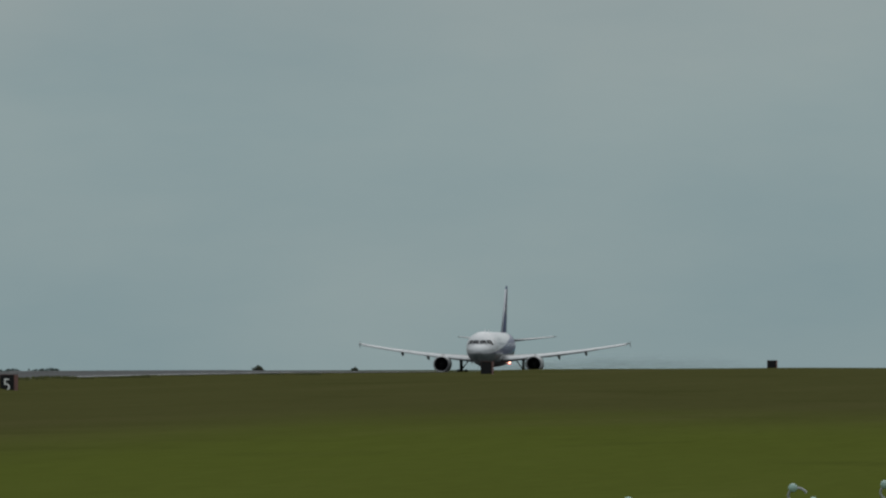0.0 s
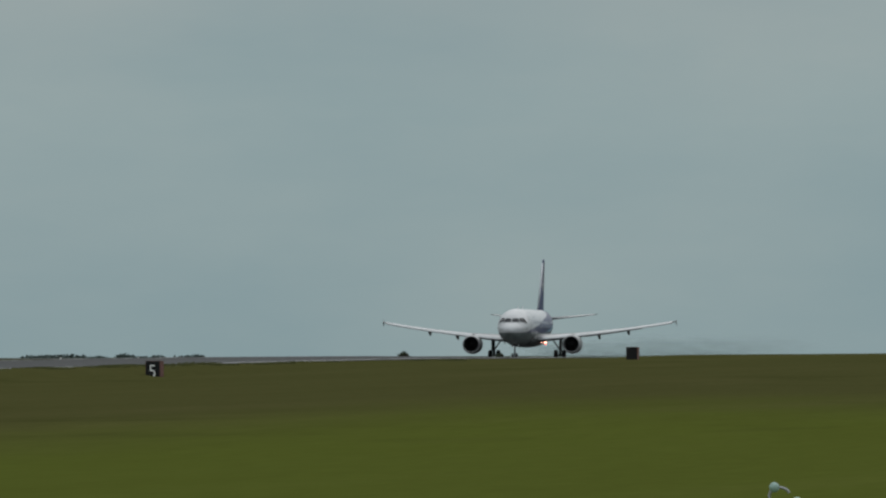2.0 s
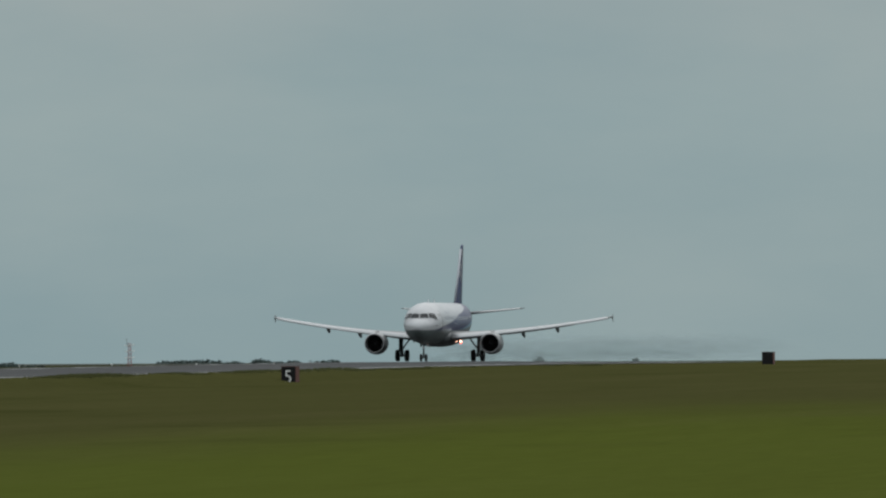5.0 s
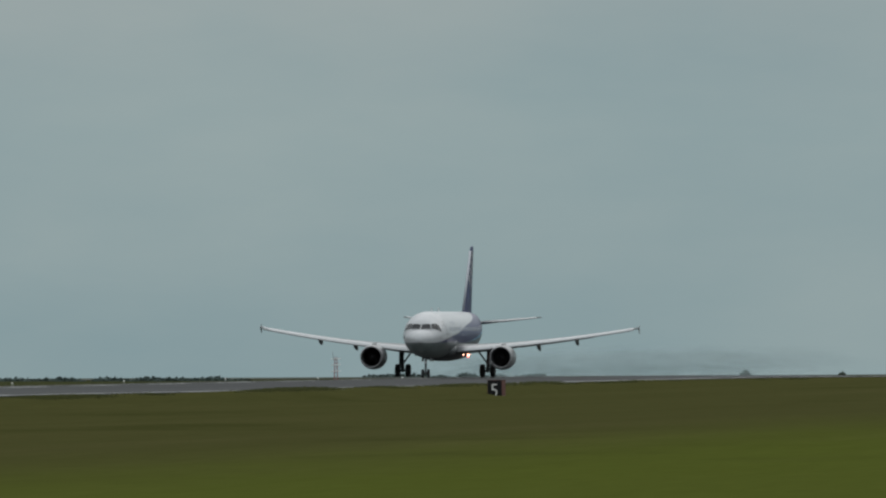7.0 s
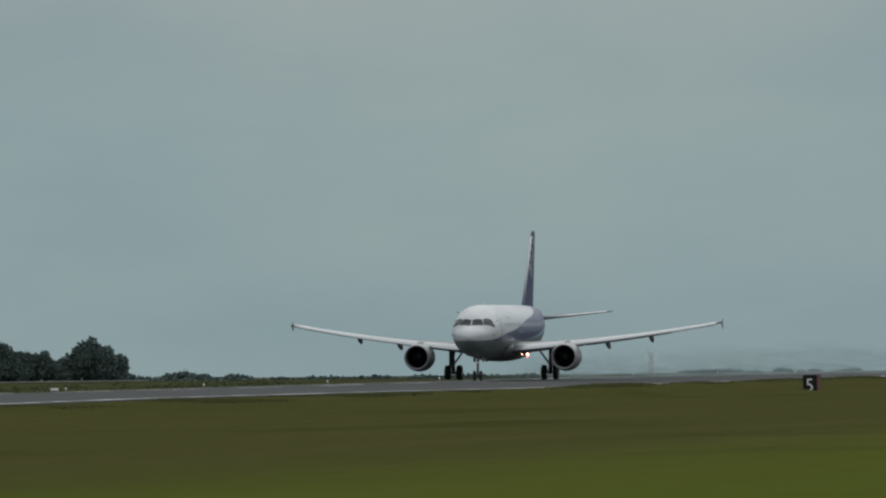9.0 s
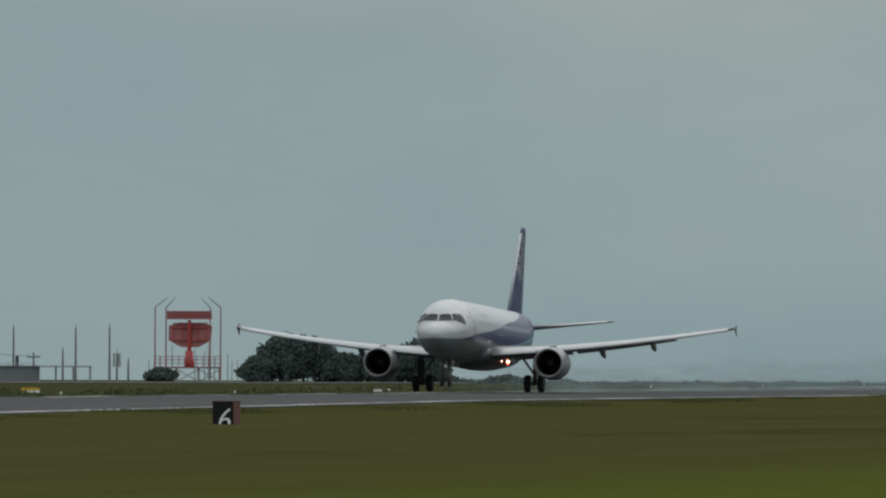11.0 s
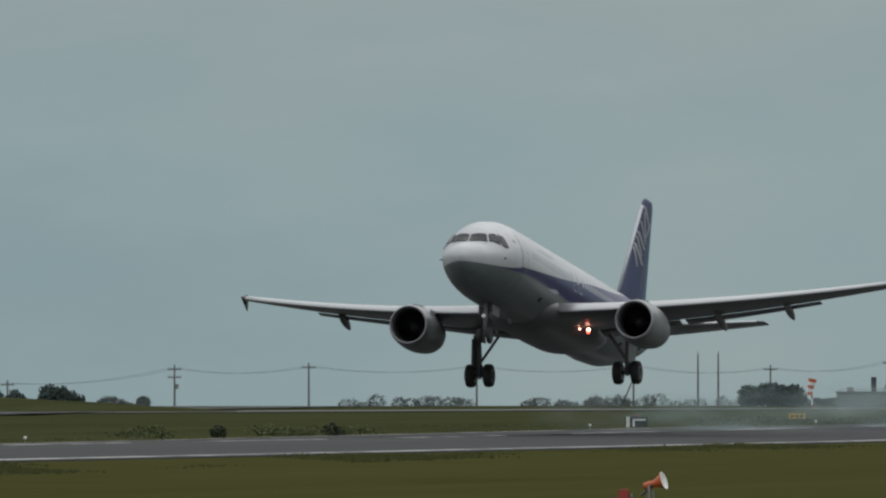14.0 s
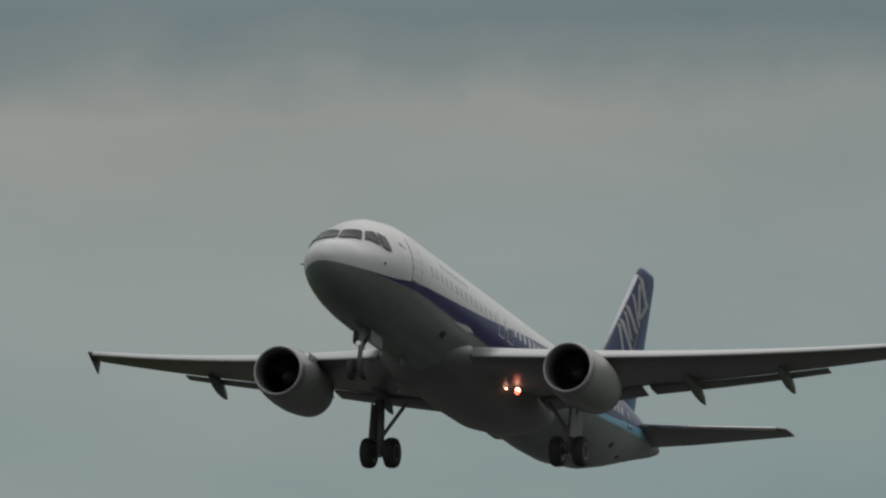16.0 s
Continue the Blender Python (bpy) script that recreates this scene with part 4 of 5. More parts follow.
def radar():
    c = at(12.98, 2000)
    g = EYE - 1.4
    deck = 2.6
    th = new("radar_tower")
    tagged(th, "red and white rotating radar antenna on a lattice platform", "radar antenna")
    part("deck", box(-5.6, 5.6, -4, 4, deck - 0.25, deck, 0.03), "hazed_red", th, "red steel deck")
    for x in (-5.3, -1.8, 1.8, 5.3):
        for y in (-3.7, 3.7):
            part("leg", tube((x, y, 0), (x, y, deck - 0.25), 0.16, None, 8), "grey_metal", th)
    for x0, x1 in ((-5.3, -1.8), (-1.8, 1.8), (1.8, 5.3)):
        for u, v in (((x0, 0.2), (x1, deck - 0.4)), ((x1, 0.2), (x0, deck - 0.4))):
            part("brace", tube((u[0], -3.7, u[1]), (v[0], -3.7, v[1]), 0.09, None, 6), "grey_metal", th)
    rail = bmesh.new()
    for y in (-3.9, 3.9):
        for z in (0.6, 1.2, 1.7):
            lattice(rail, (-5.5, y, deck + z), (5.5, y, deck + z), 0.05)
        for x in np.linspace(-5.5, 5.5, 12):
            lattice(rail, (x, y, deck), (x, y, deck + 1.7), 0.05)
    part("railing", rail, "hazed_red", th, "red deck railing with haze in its colour")
    # pedestal; the dish and the bar antenna turn on it
    part("pedestal", lathe([(deck, 0.85), (deck + 1.2, 0.8), (deck + 1.5, 0.65), (deck + 2.6, 0.68)], (0.25, 0, 0), "z", 20), "red_paint", th, "red antenna pedestal", True)
    table_top = part("turntable", lathe([(0.02, 0.7), (0.6, 0.72), (0.8, 0.95), (0.85, 0.4), (7.0, 0.3), (7.7, 0.3)], (0, 0, 0), "z", 20), "red_paint", th, "red turning antenna base")
    dish = bmesh.new()
    out = ((-3.7, 1.5), (-3.6, -0.9), (-1.5, -2.0), (1.5, -2.0), (3.6, -0.9), (3.7, 1.5), (2.2, 2.1), (-2.2, 2.1))
    rings = [[Vector((x * k, y + 0.1 * k * k * (x * x) / 6, z * k)) for x, z in out] for k, y in ((0.05, 0.0), (0.5, 0.0), (1.0, -0.05))]
    rings += [[Vector((v.x, v.y + 0.25, v.z)) for v in r] for r in reversed(rings)]
    rings_into(dish, rings)
    d = part("dish", dish, "hazed_red", table_top, "red curved radar reflector with haze in its colour")
    d.matrix_basis = pose(0, -0.75, 5.2, 12)
    for k in range(7):
        rib = part("dish_rib", box(-0.06, 0.06, -0.42, -0.3, -1.5 if abs(k - 3) < 2 else -0.3, 1.9), "rib_pink", table_top)
        rib.matrix_basis = pose(0, -0.75, 5.2, 12) @ pose((k - 3) * 0.95, 0, 0)
    for k in range(5):
        beam = part("back_beam", box(-0.08, 0.08, 0.32, 0.5, -1.3, 2.1), "red_paint", table_top)
        beam.matrix_basis = pose(0, -0.75, 5.2, 12) @ pose((k - 2) * 1.4, 0, 0)
    for z in (-0.9, 1.2):
        beam = part("back_beam", box(-3.2, 3.2, 0.52, 0.64, z - 0.07, z + 0.07), "red_paint", table_top)
        beam.matrix_basis = pose(0, -0.75, 5.2, 12)
    part("bar_antenna", box(-3.75, 3.75, -0.35, 0.35, 7.9, 9.1, 0.06), "hazed_red", table_top, "red open array bar antenna with haze in its colour")
    for z in (7.9, 8.5, 9.15):
        for y in (-0.42, 0.36):
            part("bar_rail", box(-3.8, 3.8, y, y + 0.06, z - 0.06, z + 0.06), "red_paint", table_top)
    RADAR.append(table_top)
    # lightning masts, bent outwards at the top
    for x, y, dx in ((-5.4, -3.9, 1), (-3.6, 3.9, 1), (3.7, 3.9, -1), (5.4, -3.9, -1)):
        mast = part("lightning_mast", tube((x, y, 0.5), (x, y, deck + 9.8), 0.13, 0.1, 8), "hazed_red", th)
        part("mast_arm", tube((x, y, deck + 9.8), (x + dx * 2.0 * (1 if abs(x) > 5 else 0.75), y, deck + 11.4), 0.09, 0.05, 6), "dark_metal", mast)
    for x in (6.6, 7.3, -6.4, 8.2, 2.8, 3.4, -4.6, -2.6, 1.2, 4.4):
        part("cable_mast", tube((x, -4.4, 0), (x, -4.4, 3.5 + (x * 7 % 3)), 0.09, 0.06, 6), "grey_metal", th)
    th.matrix_world = pose(c.x, c.y, g, 0, 0, 13.1)


radar()


# ---- poles, wires, windsock, masts ----


def utility_pole(bearing, rng, top, brace=False, arms=1):
    """A pole greyed for haze; top is its height above the eye's level."""
    p = at(bearing, rng)
    base = ground_z(p.x, p.y) - 0.3
    pole = tagged(new("utility_pole"), "grey utility pole with cross-arms and insulators, paled for haze", "utility pole", group="utility poles")
    h = top - base
    part("shaft", tube((0, 0, 0), (0, 0, h), 0.22, 0.14, 8), "hazed_pole", pole)
    for k in range(arms):
        z = h - 0.9 - k * 1.5
        arm = part("cross_arm", box(-1.3, 1.3, -0.09, 0.09, z - 0.11, z + 0.11), "hazed_pole", pole)
        for x in (-1.15, -0.5, 0.5, 1.15):
            part("insulator", tube((x, 0, z + 0.11), (x, 0, z + 0.4), 0.07, 0.05, 6), "grey_metal", arm)
    if arms > 1:
        part("transformer", lathe([(h - 4.6, 0.3), (h - 3.7, 0.32)], (0.45, 0, 0), "z", 12), "grey_metal", pole)
    if brace:
        part("brace", tube((-2.4, 0, 0), (-0.1, 0, h * 0.62), 0.16, 0.13, 8), "hazed_pole", pole)
    pole.matrix_world = pose(p.x, p.y, EYE + base, 0, 0, bearing)
    return Vector((p.x, p.y, EYE + top - 0.6)), bearing


def wire(a, b, sag):
    bm = bmesh.new()
    pts = [a.lerp(b, k / 10) - Vector((0, 0, sag * 4 * (k / 10) * (1 - k / 10))) for k in range(11)]
    for u, v in zip(pts, pts[1:]):
        tube_into(bm, u, v, 0.022, None, 4)
    tagged(part("overhead_wire", bm, "wire"), "thin sagging overhead wire between utility poles", "wire", group="overhead wires")


def mast(bearing, rng, top, r=0.16, label="thin plain grey steel mast", name="steel_mast"):
    p = at(bearing, rng)
    base = ground_z(p.x, p.y) - 0.3
    th = tagged(new(name), label, "mast", group="thin masts")
    part("shaft", tube((0, 0, 0), (0, 0, top - base), r * 1.3, r * 0.8, 8), "hazed_pole", th)
    part("tip", tube((0, 0, top - base), (0, 0, top - base + 0.7), r * 0.5, 0.02, 6), "dark_metal", th)
    th.matrix_world = pose(p.x, p.y, EYE + base)
    return th


def pole_row(specs, sag=1.2):
    tops = [utility_pole(*s) for s in specs]
    for (a, ba), (b, bb) in zip(tops, tops[1:]):
        for off in (-1.0, 1.0):
            wire(a + Vector((math.cos(radians(ba)) * off, 0, 0)), b + Vector((math.cos(radians(bb)) * off, 0, 0)), sag)


pole_row([(13.709, 2300, 4.0), (14.163, 2300, 7.8, True), (14.728, 2300, 6.55), (15.376, 2300, 7.1, True), (16.118, 2300, 7.0), (16.913, 2300, 7.0), (17.548, 2300, 6.7, False, 2), (18.338, 2300, 3.8), (19.065, 2500, 3.6)])
for b, r, top in ((15.071, 1900, 7.0), (14.975, 1900, 7.0), (14.013, 1900, 7.1), (13.954, 1900, 7.4), (13.917, 1900, 7.4), (13.804, 1900, 7.1), (13.510, 1900, 7.1), (13.35, 1900, 7.2), (13.571, 1900, 3.6), (13.261, 1900, 2.0)):
    mast(b, r, top, 0.15)
for b, r in ((13.315, 1900),):
    am = mast(b, r, 3.2, 0.14, "grey mast with a cluster of panel antennas", "antenna_mast")
    for x, y in ((-0.45, 0), (0.45, 0), (0, 0.4)):
        part("panel_antenna", box(x - 0.14, x + 0.14, y - 0.08, y + 0.08, 2.6, 4.7, 0.02), "grey_metal", am)


def street_light(bearing, rng, top):
    p = at(bearing, rng)
    base = ground_z(p.x, p.y) - 0.3
    h = top - base
    th = tagged(new("street_lamp"), "dark grey lamp post with a short arm", "street lamp")
    part("post", tube((0, 0, 0), (0, 0, h), 0.15, 0.1, 8), "dark_metal", th)
    arm = part("arm", tube((0, 0, h - 0.2), (-1.2, 0, h - 0.1), 0.07, None, 6), "dark_metal", th)
    part("lamp_head", box(-1.9, -1.0, -0.2, 0.2, h - 0.2, h + 0.05, 0.05), "grey_metal", arm)
    th.matrix_world = pose(p.x, p.y, EYE + base, 0, 0, bearing)


street_light(18.984, 1300, 5.0)

# windsock on its striped pole
p = at(14.532, 1400)
wz = ground_z(p.x, p.y) - 0.2
sock = tagged(new("windsock"), "red and white windsock hanging from a striped pole", "windsock")
for k in range(5):
    part("pole_band", tube((0, 0, k * 0.75), (0, 0, (k + 1) * 0.75), 0.09, None, 8), "red_paint" if k % 2 == 0 else "white_paint", sock)
for k in range(5):
    t0, t1 = k / 5, (k + 1) / 5
    a, b = Vector((0.1 - 0.9 * t0 * 0.5, 0, 3.75 - 1.9 * t0)), Vector((0.1 - 0.9 * t1 * 0.5, 0, 3.75 - 1.9 * t1))
    part("sock_band", tube(a, b, 0.5 - 0.3 * t0, 0.5 - 0.3 * t1, 12), "orange_paint" if k % 2 == 0 else "white_paint", sock)
sock.matrix_world = pose(p.x, p.y, EYE + wz, 0, 0, 14.472)

# guidance mast on the far grass
p = at(9.256, 1850)
gm = tagged(new("guidance_mast"), "slim red and white lattice mast with short dipole arms", "mast")
gb = ground_z(p.x, p.y) - 0.2
lat = bmesh.new()
for x in (-0.28, 0.28):
    tube_into(lat, (x, 0, 0), (x * 0.5, 0, 3.9), 0.07, 0.05, 5)
for k in range(6):
    z0, z1 = k * 0.62, (k + 1) * 0.62
    tube_into(lat, (-0.27, 0, z0), (0.24, 0, z1), 0.04, None, 4)
part("lattice", lat, "hazed_red", gm)
for z in (1.6, 2.6, 3.5):
    part("dipole_arm", tube((-0.75, 0, z), (0.75, 0, z + 0.1), 0.06, None, 6), "white_paint", gm)
part("whip", tube((-0.3, 0, 3.4), (-0.5, 0, 4.6), 0.05, 0.03, 5), "grey_metal", gm)
gm.matrix_world = pose(p.x, p.y, EYE + gb, 0, 0, 9.272)


def low_building(name, b0, b1, rng, top, depth, wall, label, windows=0, parapet=True, plinth=True):
    """A plain block seen across the field, between two bearings."""
    a, b = at(b0, rng), at(b1, rng)
    w = (b - a).length
    mid = (a + b) / 2
    base = min(ground_z(a.x, a.y), ground_z(b.x, b.y)) - 0.5
    h = top - base
    th = tagged(new(name), label, "building")
    body = part("wall", box(-w / 2, w / 2, 0, depth, 0, h, 0.04), wall, th)
    if parapet:
        part("roof", box(-w / 2 - 0.2, w / 2 + 0.2, -0.2, depth + 0.2, h + 0.002, h + 0.22, 0.03), "wall_grey" if wall != "wall_dark" else wall, th, "flat roof edge")
    for k in range(windows):
        x = -w / 2 + w * (k + 0.5) / windows
        win = part("window", box(x - 0.6, x + 0.6, -0.05, 0.1, h * 0.52, h * 0.78), "glass", th)
        part("sill", box(x - 0.7, x + 0.7, -0.12, 0.02, h * 0.52 - 0.1, h * 0.52 - 0.002), "concrete", win)
    th.matrix_world = pose(mid.x, mid.y, EYE + base, 0, 0, (b0 + b1) / 2)
    return th


shed = low_building("equipment_building", 14.415, 13.683, 1800, 0.95, 9, "wall_grey", "long low grey equipment building beyond the taxiway", 0)
part("roof_unit", box(4, 5.4, 2, 4, 1.9, 3.3, 0.05), "grey_metal", shed, "grey roof ventilator")
part("roof_unit", box(-6.4, -5.6, 2, 3, 2.2, 5.0, 0.05), "dark_metal", shed, "dark roof aerial housing")
for k in range(12):
    part("rail_post", tube((-11 + k * 2, 0.2, 2.2), (-11 + k * 2, 0.2, 3.2), 0.06, None, 5), "grey_metal", shed)
part("rail", tube((-11, 0.2, 3.2), (11, 0.2, 3.2), 0.05, None, 5), "grey_metal", shed)
part("roof_unit", box(-10, -9, 3, 4.4, 2.2, 3.5, 0.05), "grey_metal", shed)
part("roof_unit", box(8, 8.5, 3, 3.6, 2.2, 4.3, 0.05), "dark_metal", shed)
part("doorway", box(-1.2, 0.6, -0.06, 0.1, 0.4, 1.7), "wall_dark", shed, "dark doorway")
deck = tagged(new("cable_rack"), "raised grey steel rack on thin legs beside the building", "platform")
p = at(13.562, 1800)
part("top", box(-4, 4, -1, 1, 2.3, 2.5, 0.02), "grey_metal", deck)
for x in (-3.8, -1.3, 1.3, 3.8):
    part("leg", tube((x, 0, 0), (x, 0, 2.3), 0.13, None, 6), "grey_metal", deck)
deck.matrix_world = pose(p.x, p.y, EYE - 1.35, 0, 0, 13.572)
def grass_bank():
    """A long low grass bank in front of the hangars, falling away to one end."""
    bm = bmesh.new()
    rows = []
    for k in range(41):
        b = 19.9 - 2.9 * k / 40
        crest = EYE + (1.0 if b > 18.9 else 1.0 - 2.3 * ((18.9 - b) / 1.8)) + 0.06 * noise.noise(Vector((b * 9, 0.4, 0)))
        row = []
        for rng, f in ((1150, 0.0), (1175, 0.75), (1200, 1.0), (1232, 1.0), (1400, 0.0)):
            p = at(b, rng)
            g = EYE + ground_z(p.x, p.y) - 0.3
            row.append(bm.verts.new((p.x, p.y, g + (crest - g) * f)))
        rows.append(row)
    for r, q in zip(rows, rows[1:]):
        for i in range(4):
            bm.faces.new((r[i], r[i + 1], q[i + 1], q[i]))
    bmesh.ops.recalc_face_normals(bm, faces=bm.faces)
    tagged(part("grass_bank", bm, "grass", None, "", True), "low grass bank in front of dark hangars", "grass", kind="structure")


grass_bank()
low_building("hangar", 19.421, 19.105, 1300, 3.3, 12, "wall_dark", "dark low hangar block with a flat roof", 0)
low_building("storage_block", 19.1, 19.014, 1250, 2.6, 5, "wall_dark", "dark small storage block", 0)
low_building("storage_block", 19.006, 18.921, 1240, 1.8, 4, "wall_dark", "dark low storage block", 0)
low_building("storage_block", 18.886, 18.79, 1240, 2.3, 4, "wall_dark", "dark small storage block beside a white cabin", 0)
low_building("white_cabin", 18.784, 18.74, 1240, 2.0, 3, "white_paint", "small white site cabin beside scrub", 1)


# green corrugated sheet enclosure
def green_block(b0, b1, rng, top, label):
    a, b = at(b0, rng), at(b1, rng)
    w = (b - a).length
    mid = (a + b) / 2
    base = ground_z(mid.x, mid.y) - 0.3
    h = top - base
    th = tagged(new("sheet_metal_enclosure"), label, "enclosure", group="green sheet enclosures")
    n = int(w / 0.1)
    ring = [(-w / 2 + w * k / n, 0.03 * (k % 2)) for k in range(n + 1)]
    bm = bmesh.new()
    lo, hi = [bm.verts.new((x, y, 0)) for x, y in ring], [bm.verts.new((x, y, h)) for x, y in ring]
    for i in range(n):
        bm.faces.new((lo[i], lo[i + 1], hi[i + 1], hi[i]))
    bmesh.ops.solidify(bm, geom=bm.faces[:], thickness=0.02)
    part("corrugated_front", bm, "sheet_green", th, "green corrugated sheet metal")
    part("side_wall", box(w / 2 - 0.05, w / 2, 0.06, 6, 0, h), "sheet_green", th)
    part("side_wall", box(-w / 2, -w / 2 + 0.05, 0.06, 6, 0, h), "sheet_green", th)
    part("back_wall", box(-w / 2, w / 2, 6.01, 6.06, 0, h), "sheet_green", th)
    part("top_rail", box(-w / 2, w / 2 + 0.03, -0.05, 0.08, h + 0.003, h + 0.07, 0.01), "sheet_green", th)
    k = 0
    x = -w / 2 + 0.3
    while x < w / 2 - 0.3:
        part("ridge_cap", box(x - 0.15, x + 0.2, -0.06, 0.1, h + 0.072, h + 0.15, 0.02), "sheet_green", th)
        k += 1
        x += (1.05, 1.9, 1.0)[k % 3]
    th.matrix_world = pose(mid.x, mid.y, EYE + base, 0, 0, (b0 + b1) / 2)


green_block(23.3, 20.27, 400, 4.0, "tall green corrugated sheet metal enclosure")
green_block(20.268, 20.175, 402, 2.95, "lower green corrugated sheet metal enclosure")


# ---- trees and scrub ----


def leaf_cloud(lobes, count, size, seed, bare=0.0):
    """Many small leaf sprays spread through uneven lobes."""
    rnd = random.Random(seed)
    verts, faces = [], []
    total = sum(l[3] * l[4] for l in lobes)
    for cx, cy, cz, rx, rz in lobes:
        for _ in range(int(count * rx * rz / total)):
            a, c = rnd.uniform(0, 2 * math.pi), rnd.uniform(-0.75, 1)
            r = rnd.uniform(0.35, 1.0) ** 0.45 * rnd.uniform(0.86, 1.1)
            s = math.sqrt(max(0, 1 - c * c))
            p = Vector((cx + rx * r * s * math.cos(a), cy + rx * r * s * math.sin(a), cz + rz * r * c))
            p += 0.35 * size * Vector((rnd.gauss(0, 1), rnd.gauss(0, 1), rnd.gauss(0, 1)))
            q = Euler((rnd.uniform(0, 6.3), rnd.uniform(0, 6.3), rnd.uniform(0, 6.3))).to_matrix()
            w = size * rnd.uniform(0.5, 1.25)
            k = len(verts)
            verts += [p + q @ Vector(v) * w for v in ((-0.5, -0.35, 0), (0.45, -0.45, 0.1), (0.6, 0.4, 0), (-0.4, 0.5, -0.1), (0.05, 0.0, 0.35))]
            faces += [(k, k + 1, k + 4), (k + 1, k + 2, k + 4), (k + 2, k + 3, k + 4), (k + 3, k, k + 4)]
    return verts, faces


def mesh_object(name, verts, faces, material, parent=None):
    me = bpy.data.meshes.new(name)
    me.from_pydata([tuple(v) for v in verts], [], faces)
    me.materials.append(M[material])
    ob = new(name, me)
    if parent:
        ob.parent = parent
    return ob


def tree(bearing, rng, top, width, seed, material="leaf", label="dense green tree with a rounded uneven crown, haze in its colour", count=4200, size=0.36):
    p = at(bearing, rng)
    base = ground_z(p.x, p.y) - 0.2
    h = top - base
    rnd = random.Random(seed)
    th = tagged(new("tree"), label, "tree", group="trees beyond the runway")
    trunk = bmesh.new()
    tube_into(trunk, (0, 0, 0), (0.1, 0, h * 0.5), 0.28, 0.16, 8)
    for k in range(5):
        a = k * 1.26 + rnd.random()
        tube_into(trunk, (0.05, 0, h * (0.22 + 0.05 * k)), (width * 0.3 * math.cos(a), width * 0.3 * math.sin(a), h * (0.5 + 0.07 * k)), 0.12, 0.04, 6)
    part("trunk", trunk, "bark", th)
    lobes = []
    for k in range(12):
        a = rnd.uniform(0, 6.3)
        d = rnd.uniform(0.1, 0.38) * width
        cz = h * rnd.uniform(0.15, 0.74)
        lobes.append((d * math.cos(a), d * math.sin(a), cz, width * rnd.uniform(0.16, 0.26), min(h * 0.24, h - cz)))
    lobes.append((0, 0, h * 0.42, width * 0.4, h * 0.42))
    lobes.append((0, 0, h * 0.76, width * 0.2, h * 0.22))
    mesh_object("crown", *leaf_cloud(lobes, count, size, seed), material, th)
    th.matrix_world = pose(p.x, p.y, EYE + base, 0, 0, bearing)
    return th


def scrub(b0, b1, rng, top, seed, material="scrub", label="low bare scrub hedge on the far edge of the airfield, paled for haze", count=2600, size=0.4):
    """A strip of scrub from bearing b0 to b1; what nobody could count."""
    rnd = random.Random(seed)
    verts, faces = [], []
    n = max(3, int(abs(b1 - b0) * math.pi / 180 * rng / 2.2))
    lobes = []
    for k in range(n):
        b = b0 + (b1 - b0) * (k + rnd.random()) / n
        p = at(b, rng + rnd.uniform(-10, 10))
        base = EYE + ground_z(p.x, p.y) - 0.3
        h = (EYE + top - base) * rnd.uniform(0.5, 1.0)
        lobes.append((p.x, p.y, base + h * 0.45, rnd.uniform(1.2, 2.6), h * 0.5))
    v, f = leaf_cloud(lobes, count, size, seed)
    return tagged(mesh_object("scrub", v, f, material), label, "shrubs", kind="stuff")


for b, r, top, w, s in ((12.662, 1800, 3.0, 5.5, 11), (12.58, 1810, 5.6, 5.5, 1), (12.502, 1820, 6.5, 6.5, 2), (12.432, 1800, 6.2, 6.0, 3), (12.34, 1800, 5.0, 5.5, 4), (12.272, 1800, 3.5, 5.0, 12), (12.202, 1800, 3.2, 4.5, 5), (12.123, 1800, 3.5, 3.4, 6),
                        (12.042, 1800, 2.4, 4.0, 14), (11.962, 1800, 4.4, 5.0, 13), (11.902, 1800, 5.6, 5.0, 7), (11.842, 1800, 4.2, 4.8, 8), (11.782, 1810, 2.8, 4.2, 9), (13.122, 1900, 1.0, 5.5, 15)):
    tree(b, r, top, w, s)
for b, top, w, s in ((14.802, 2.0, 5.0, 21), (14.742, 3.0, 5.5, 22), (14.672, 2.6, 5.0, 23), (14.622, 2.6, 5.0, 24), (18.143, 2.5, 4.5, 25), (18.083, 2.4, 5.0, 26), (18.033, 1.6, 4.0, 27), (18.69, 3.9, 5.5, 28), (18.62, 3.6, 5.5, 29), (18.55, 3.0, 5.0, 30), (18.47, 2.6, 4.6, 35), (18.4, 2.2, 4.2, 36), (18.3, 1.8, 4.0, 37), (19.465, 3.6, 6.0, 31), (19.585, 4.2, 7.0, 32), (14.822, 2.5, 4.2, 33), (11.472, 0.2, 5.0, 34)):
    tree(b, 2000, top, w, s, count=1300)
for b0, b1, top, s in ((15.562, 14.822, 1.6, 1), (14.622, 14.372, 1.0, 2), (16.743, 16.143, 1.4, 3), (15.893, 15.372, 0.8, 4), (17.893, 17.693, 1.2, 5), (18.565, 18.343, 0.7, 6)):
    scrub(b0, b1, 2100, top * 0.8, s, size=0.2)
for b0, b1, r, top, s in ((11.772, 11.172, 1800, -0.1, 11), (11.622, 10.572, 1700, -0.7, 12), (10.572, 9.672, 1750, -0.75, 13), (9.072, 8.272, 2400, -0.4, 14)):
    scrub(b0, b1, r, top, s, "leaf", "low green scrub line on the horizon, haze in its colour", 1800)
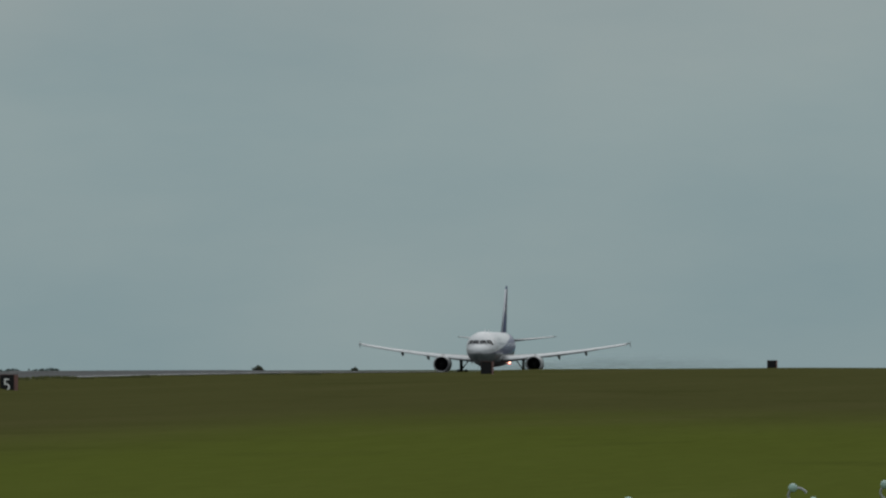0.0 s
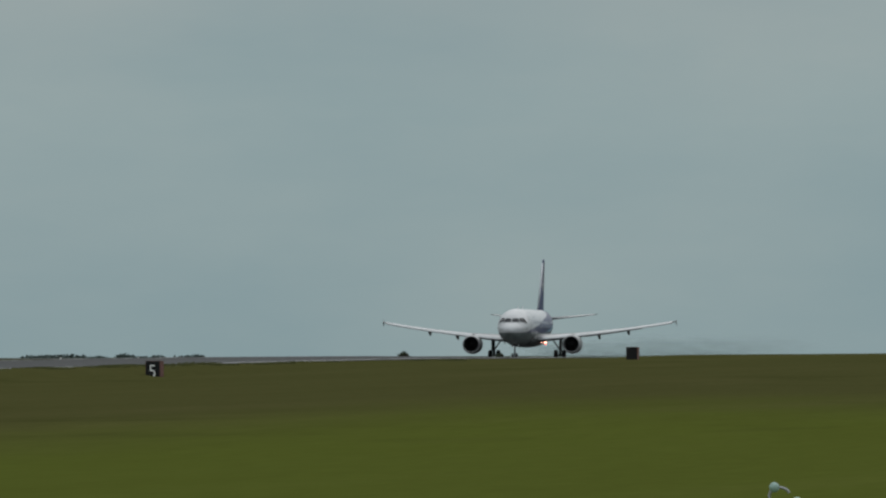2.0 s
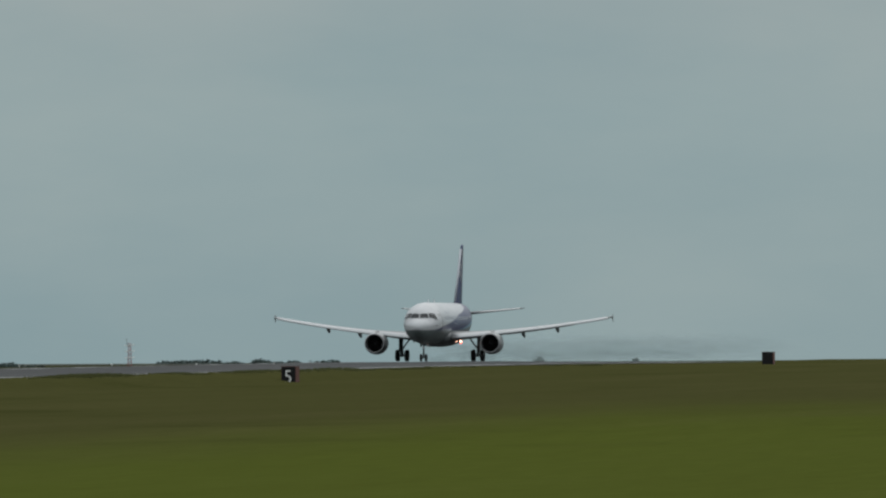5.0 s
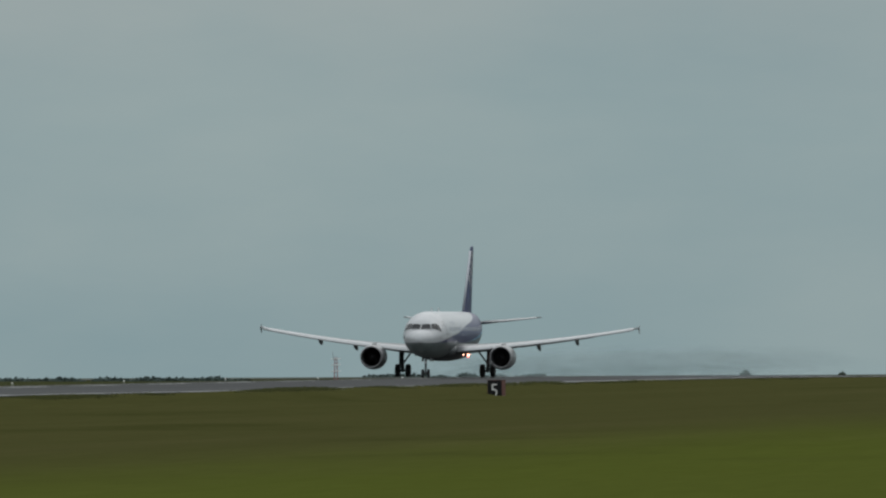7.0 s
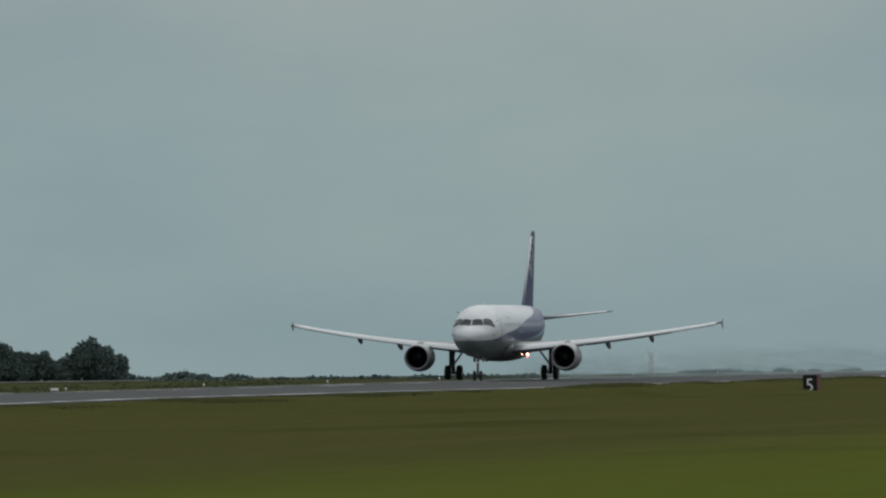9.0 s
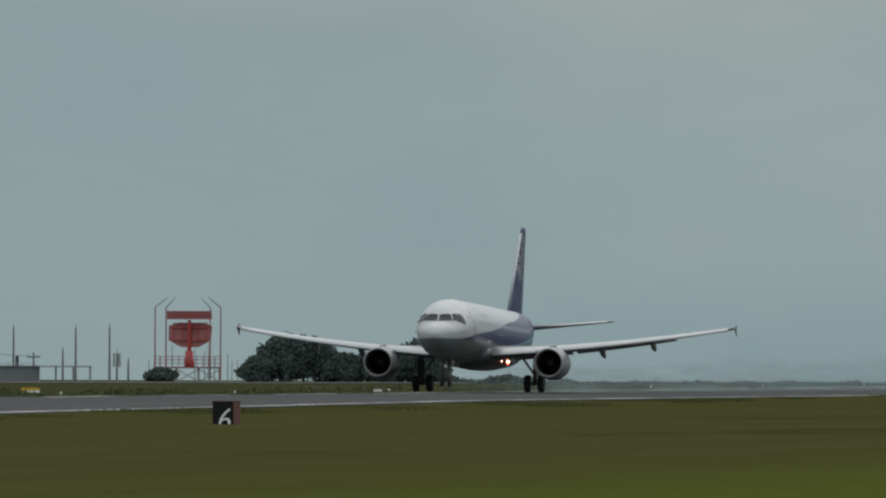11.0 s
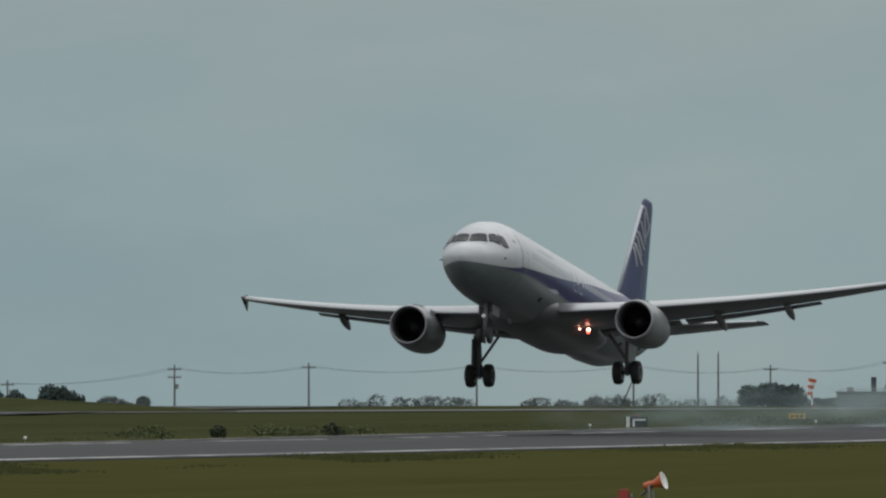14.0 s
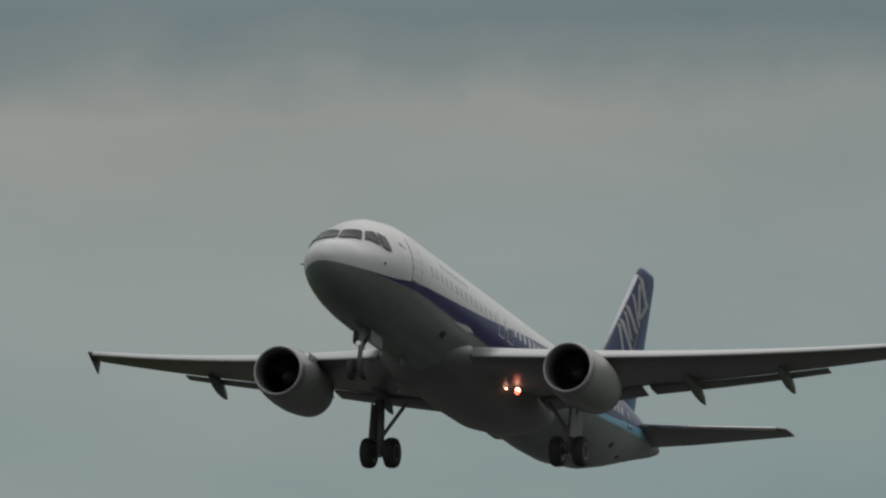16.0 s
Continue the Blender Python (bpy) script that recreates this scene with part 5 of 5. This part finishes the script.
for b, r, w, s in ((7.315, 1330, 1.5, 41), (6.86, 1330, 1.0, 42), (16.793, 640, 1.2, 43), (17.343, 640, 0.9, 44)):
    q = at(b, r)
    tree(b, r, ground_z(q.x, q.y) + 0.2 + w * 0.5, w, s, "bush", "small dark rounded bush in the grass", 400, 0.13)


# ---- grass tufts along the runway's edges ----
rnd = random.Random(7)
verts, faces = [], []
for _ in range(9000):
    y = rnd.uniform(380, 1350)
    x = RUNWAY_X - rnd.uniform(23.8, 50)
    clump = noise.noise(Vector((x * 0.15, y * 0.035, 5.0)))
    if clump < 0.0:
        continue
    z = EYE + ground_z(x, y) - 0.05
    for _ in range(5):
        bx, by = x + rnd.gauss(0, 0.25), y + rnd.gauss(0, 0.5)
        h = (0.05 + 0.2 * clump) * rnd.uniform(0.5, 1.3)
        w = rnd.uniform(0.03, 0.07)
        lean = rnd.gauss(0, 0.08)
        k = len(verts)
        verts += [(bx - w, by, z), (bx + w, by + rnd.gauss(0, 0.03), z), (bx + lean, by, z + h)]
        faces.append((k, k + 1, k + 2))
tagged(mesh_object("grass_tufts", verts, faces, "weed"), "ragged tufts of olive grass along the far runway edge", "grass", kind="stuff")


verts, faces = [], []
for _ in range(16000):
    y = 400 + 700 * rnd.random() ** 1.3
    x = RUNWAY_X + rnd.uniform(24.2, 29.5)
    clump = noise.noise(Vector((x * 0.12, y * 0.045, 9.0))) + 0.5 * noise.noise(Vector((x * 0.3, y * 0.16, 2.0)))
    if clump < 0.02:
        continue
    z = EYE + ground_z(x, y) - 0.06
    for _ in range(4):
        bx, by = x + rnd.gauss(0, 0.3), y + rnd.gauss(0, 0.5)
        h = (0.08 + 0.3 * clump) * rnd.uniform(0.5, 1.25)
        w = rnd.uniform(0.04, 0.1)
        k = len(verts)
        verts += [(bx - w, by, z), (bx + w, by + rnd.gauss(0, 0.03), z), (bx + rnd.gauss(0, 0.1), by, z + h)]
        faces.append((k, k + 1, k + 2))
tagged(mesh_object("grass_tufts", verts, faces, "tuft"), "uneven olive grass clumps over the near runway edge", "grass", kind="stuff")

lobes = []
for _ in range(170):
    y = rnd.uniform(430, 980)
    d = rnd.uniform(-31, -25.5)
    if noise.noise(Vector((y * 0.02, 1.7, 0))) < -0.12:
        continue
    lobes.append((RUNWAY_X + d, y, EYE + ground_z(RUNWAY_X + d, y) + 0.12, rnd.uniform(0.6, 1.9), rnd.uniform(0.15, 0.5)))
v, f = leaf_cloud(lobes, 12000, 0.14, 77)
tagged(mesh_object("verge_weeds", v, f, "weed"), "rough green weeds along the far runway verge", "weeds", kind="stuff")


# ---- spray and exhaust mist blown back along the runway ----
MIST = tagged(new("jet_blast_mist"), "faint grey spray and exhaust mist drifting over the runway", "mist")
for x, y, z, rx, ry, rz in ((1.0, 22, 0.6, 9.0, 8.0, 1.9), (4.0, 48, 0.7, 13.0, 11.0, 2.5), (7.0, 78, 0.8, 16.0, 14.0, 2.7), (9.0, 112, 0.8, 18.0, 17.0, 2.7)):
    bm = bmesh.new()
    bmesh.ops.create_uvsphere(bm, u_segments=32, v_segments=20, radius=1.0)
    puff = part("puff", bm, "mist", MIST, "", True)
    puff.location, puff.scale = (x, y, z), (rx, ry, rz)


def ramp_up(t, a, b):
    k = min(1.0, max(0.0, (t - a) / (b - a)))
    return k * k * (3 - 2 * k)


def motions():
    walk(AIRLINER, [(t, plane_pose(*row)) for t, *row in PLANE_ROWS])
    walk(MIST, [(t, pose(RUNWAY_X, y, EYE + table(STRIP, y))) for t, y, *_ in PLANE_ROWS])
    # the radar turns once in four seconds
    walk(RADAR[0], [(k / 2, pose(0.25, 0, 2.6, 0, 0, 180 - 90 * (k / 2 - 10.83))) for k in range(33)])
    ticks = [0.0, 6.0, 11.4, 11.6, 11.8, 12.0, 12.2, 12.4, 12.6, 12.8, 13.0, 13.2, 13.4, 14.0, 15.0, 16.0]
    for side, wing in MOVING["wing"]:           # the wings take the load and bend up
        hinge = pose(side * 1.6, 0, 2.4)
        walk(wing, [(t, hinge @ pose(0, 0, 0, 0, -side * 1.2 * ramp_up(t, 11.4, 12.9), 0) @ hinge.inverted()) for t in ticks])
    for gear in MOVING["main_gear"]:            # the legs stretch as the weight comes off
        walk(gear, [(t, pose(0, 0, -0.45 * ramp_up(t, 12.3, 13.1))) for t in ticks])
    for gear in MOVING["nose_gear"]:
        walk(gear, [(t, pose(0, 0, -0.28 * ramp_up(t, 11.4, 12.2))) for t in ticks])


motions()
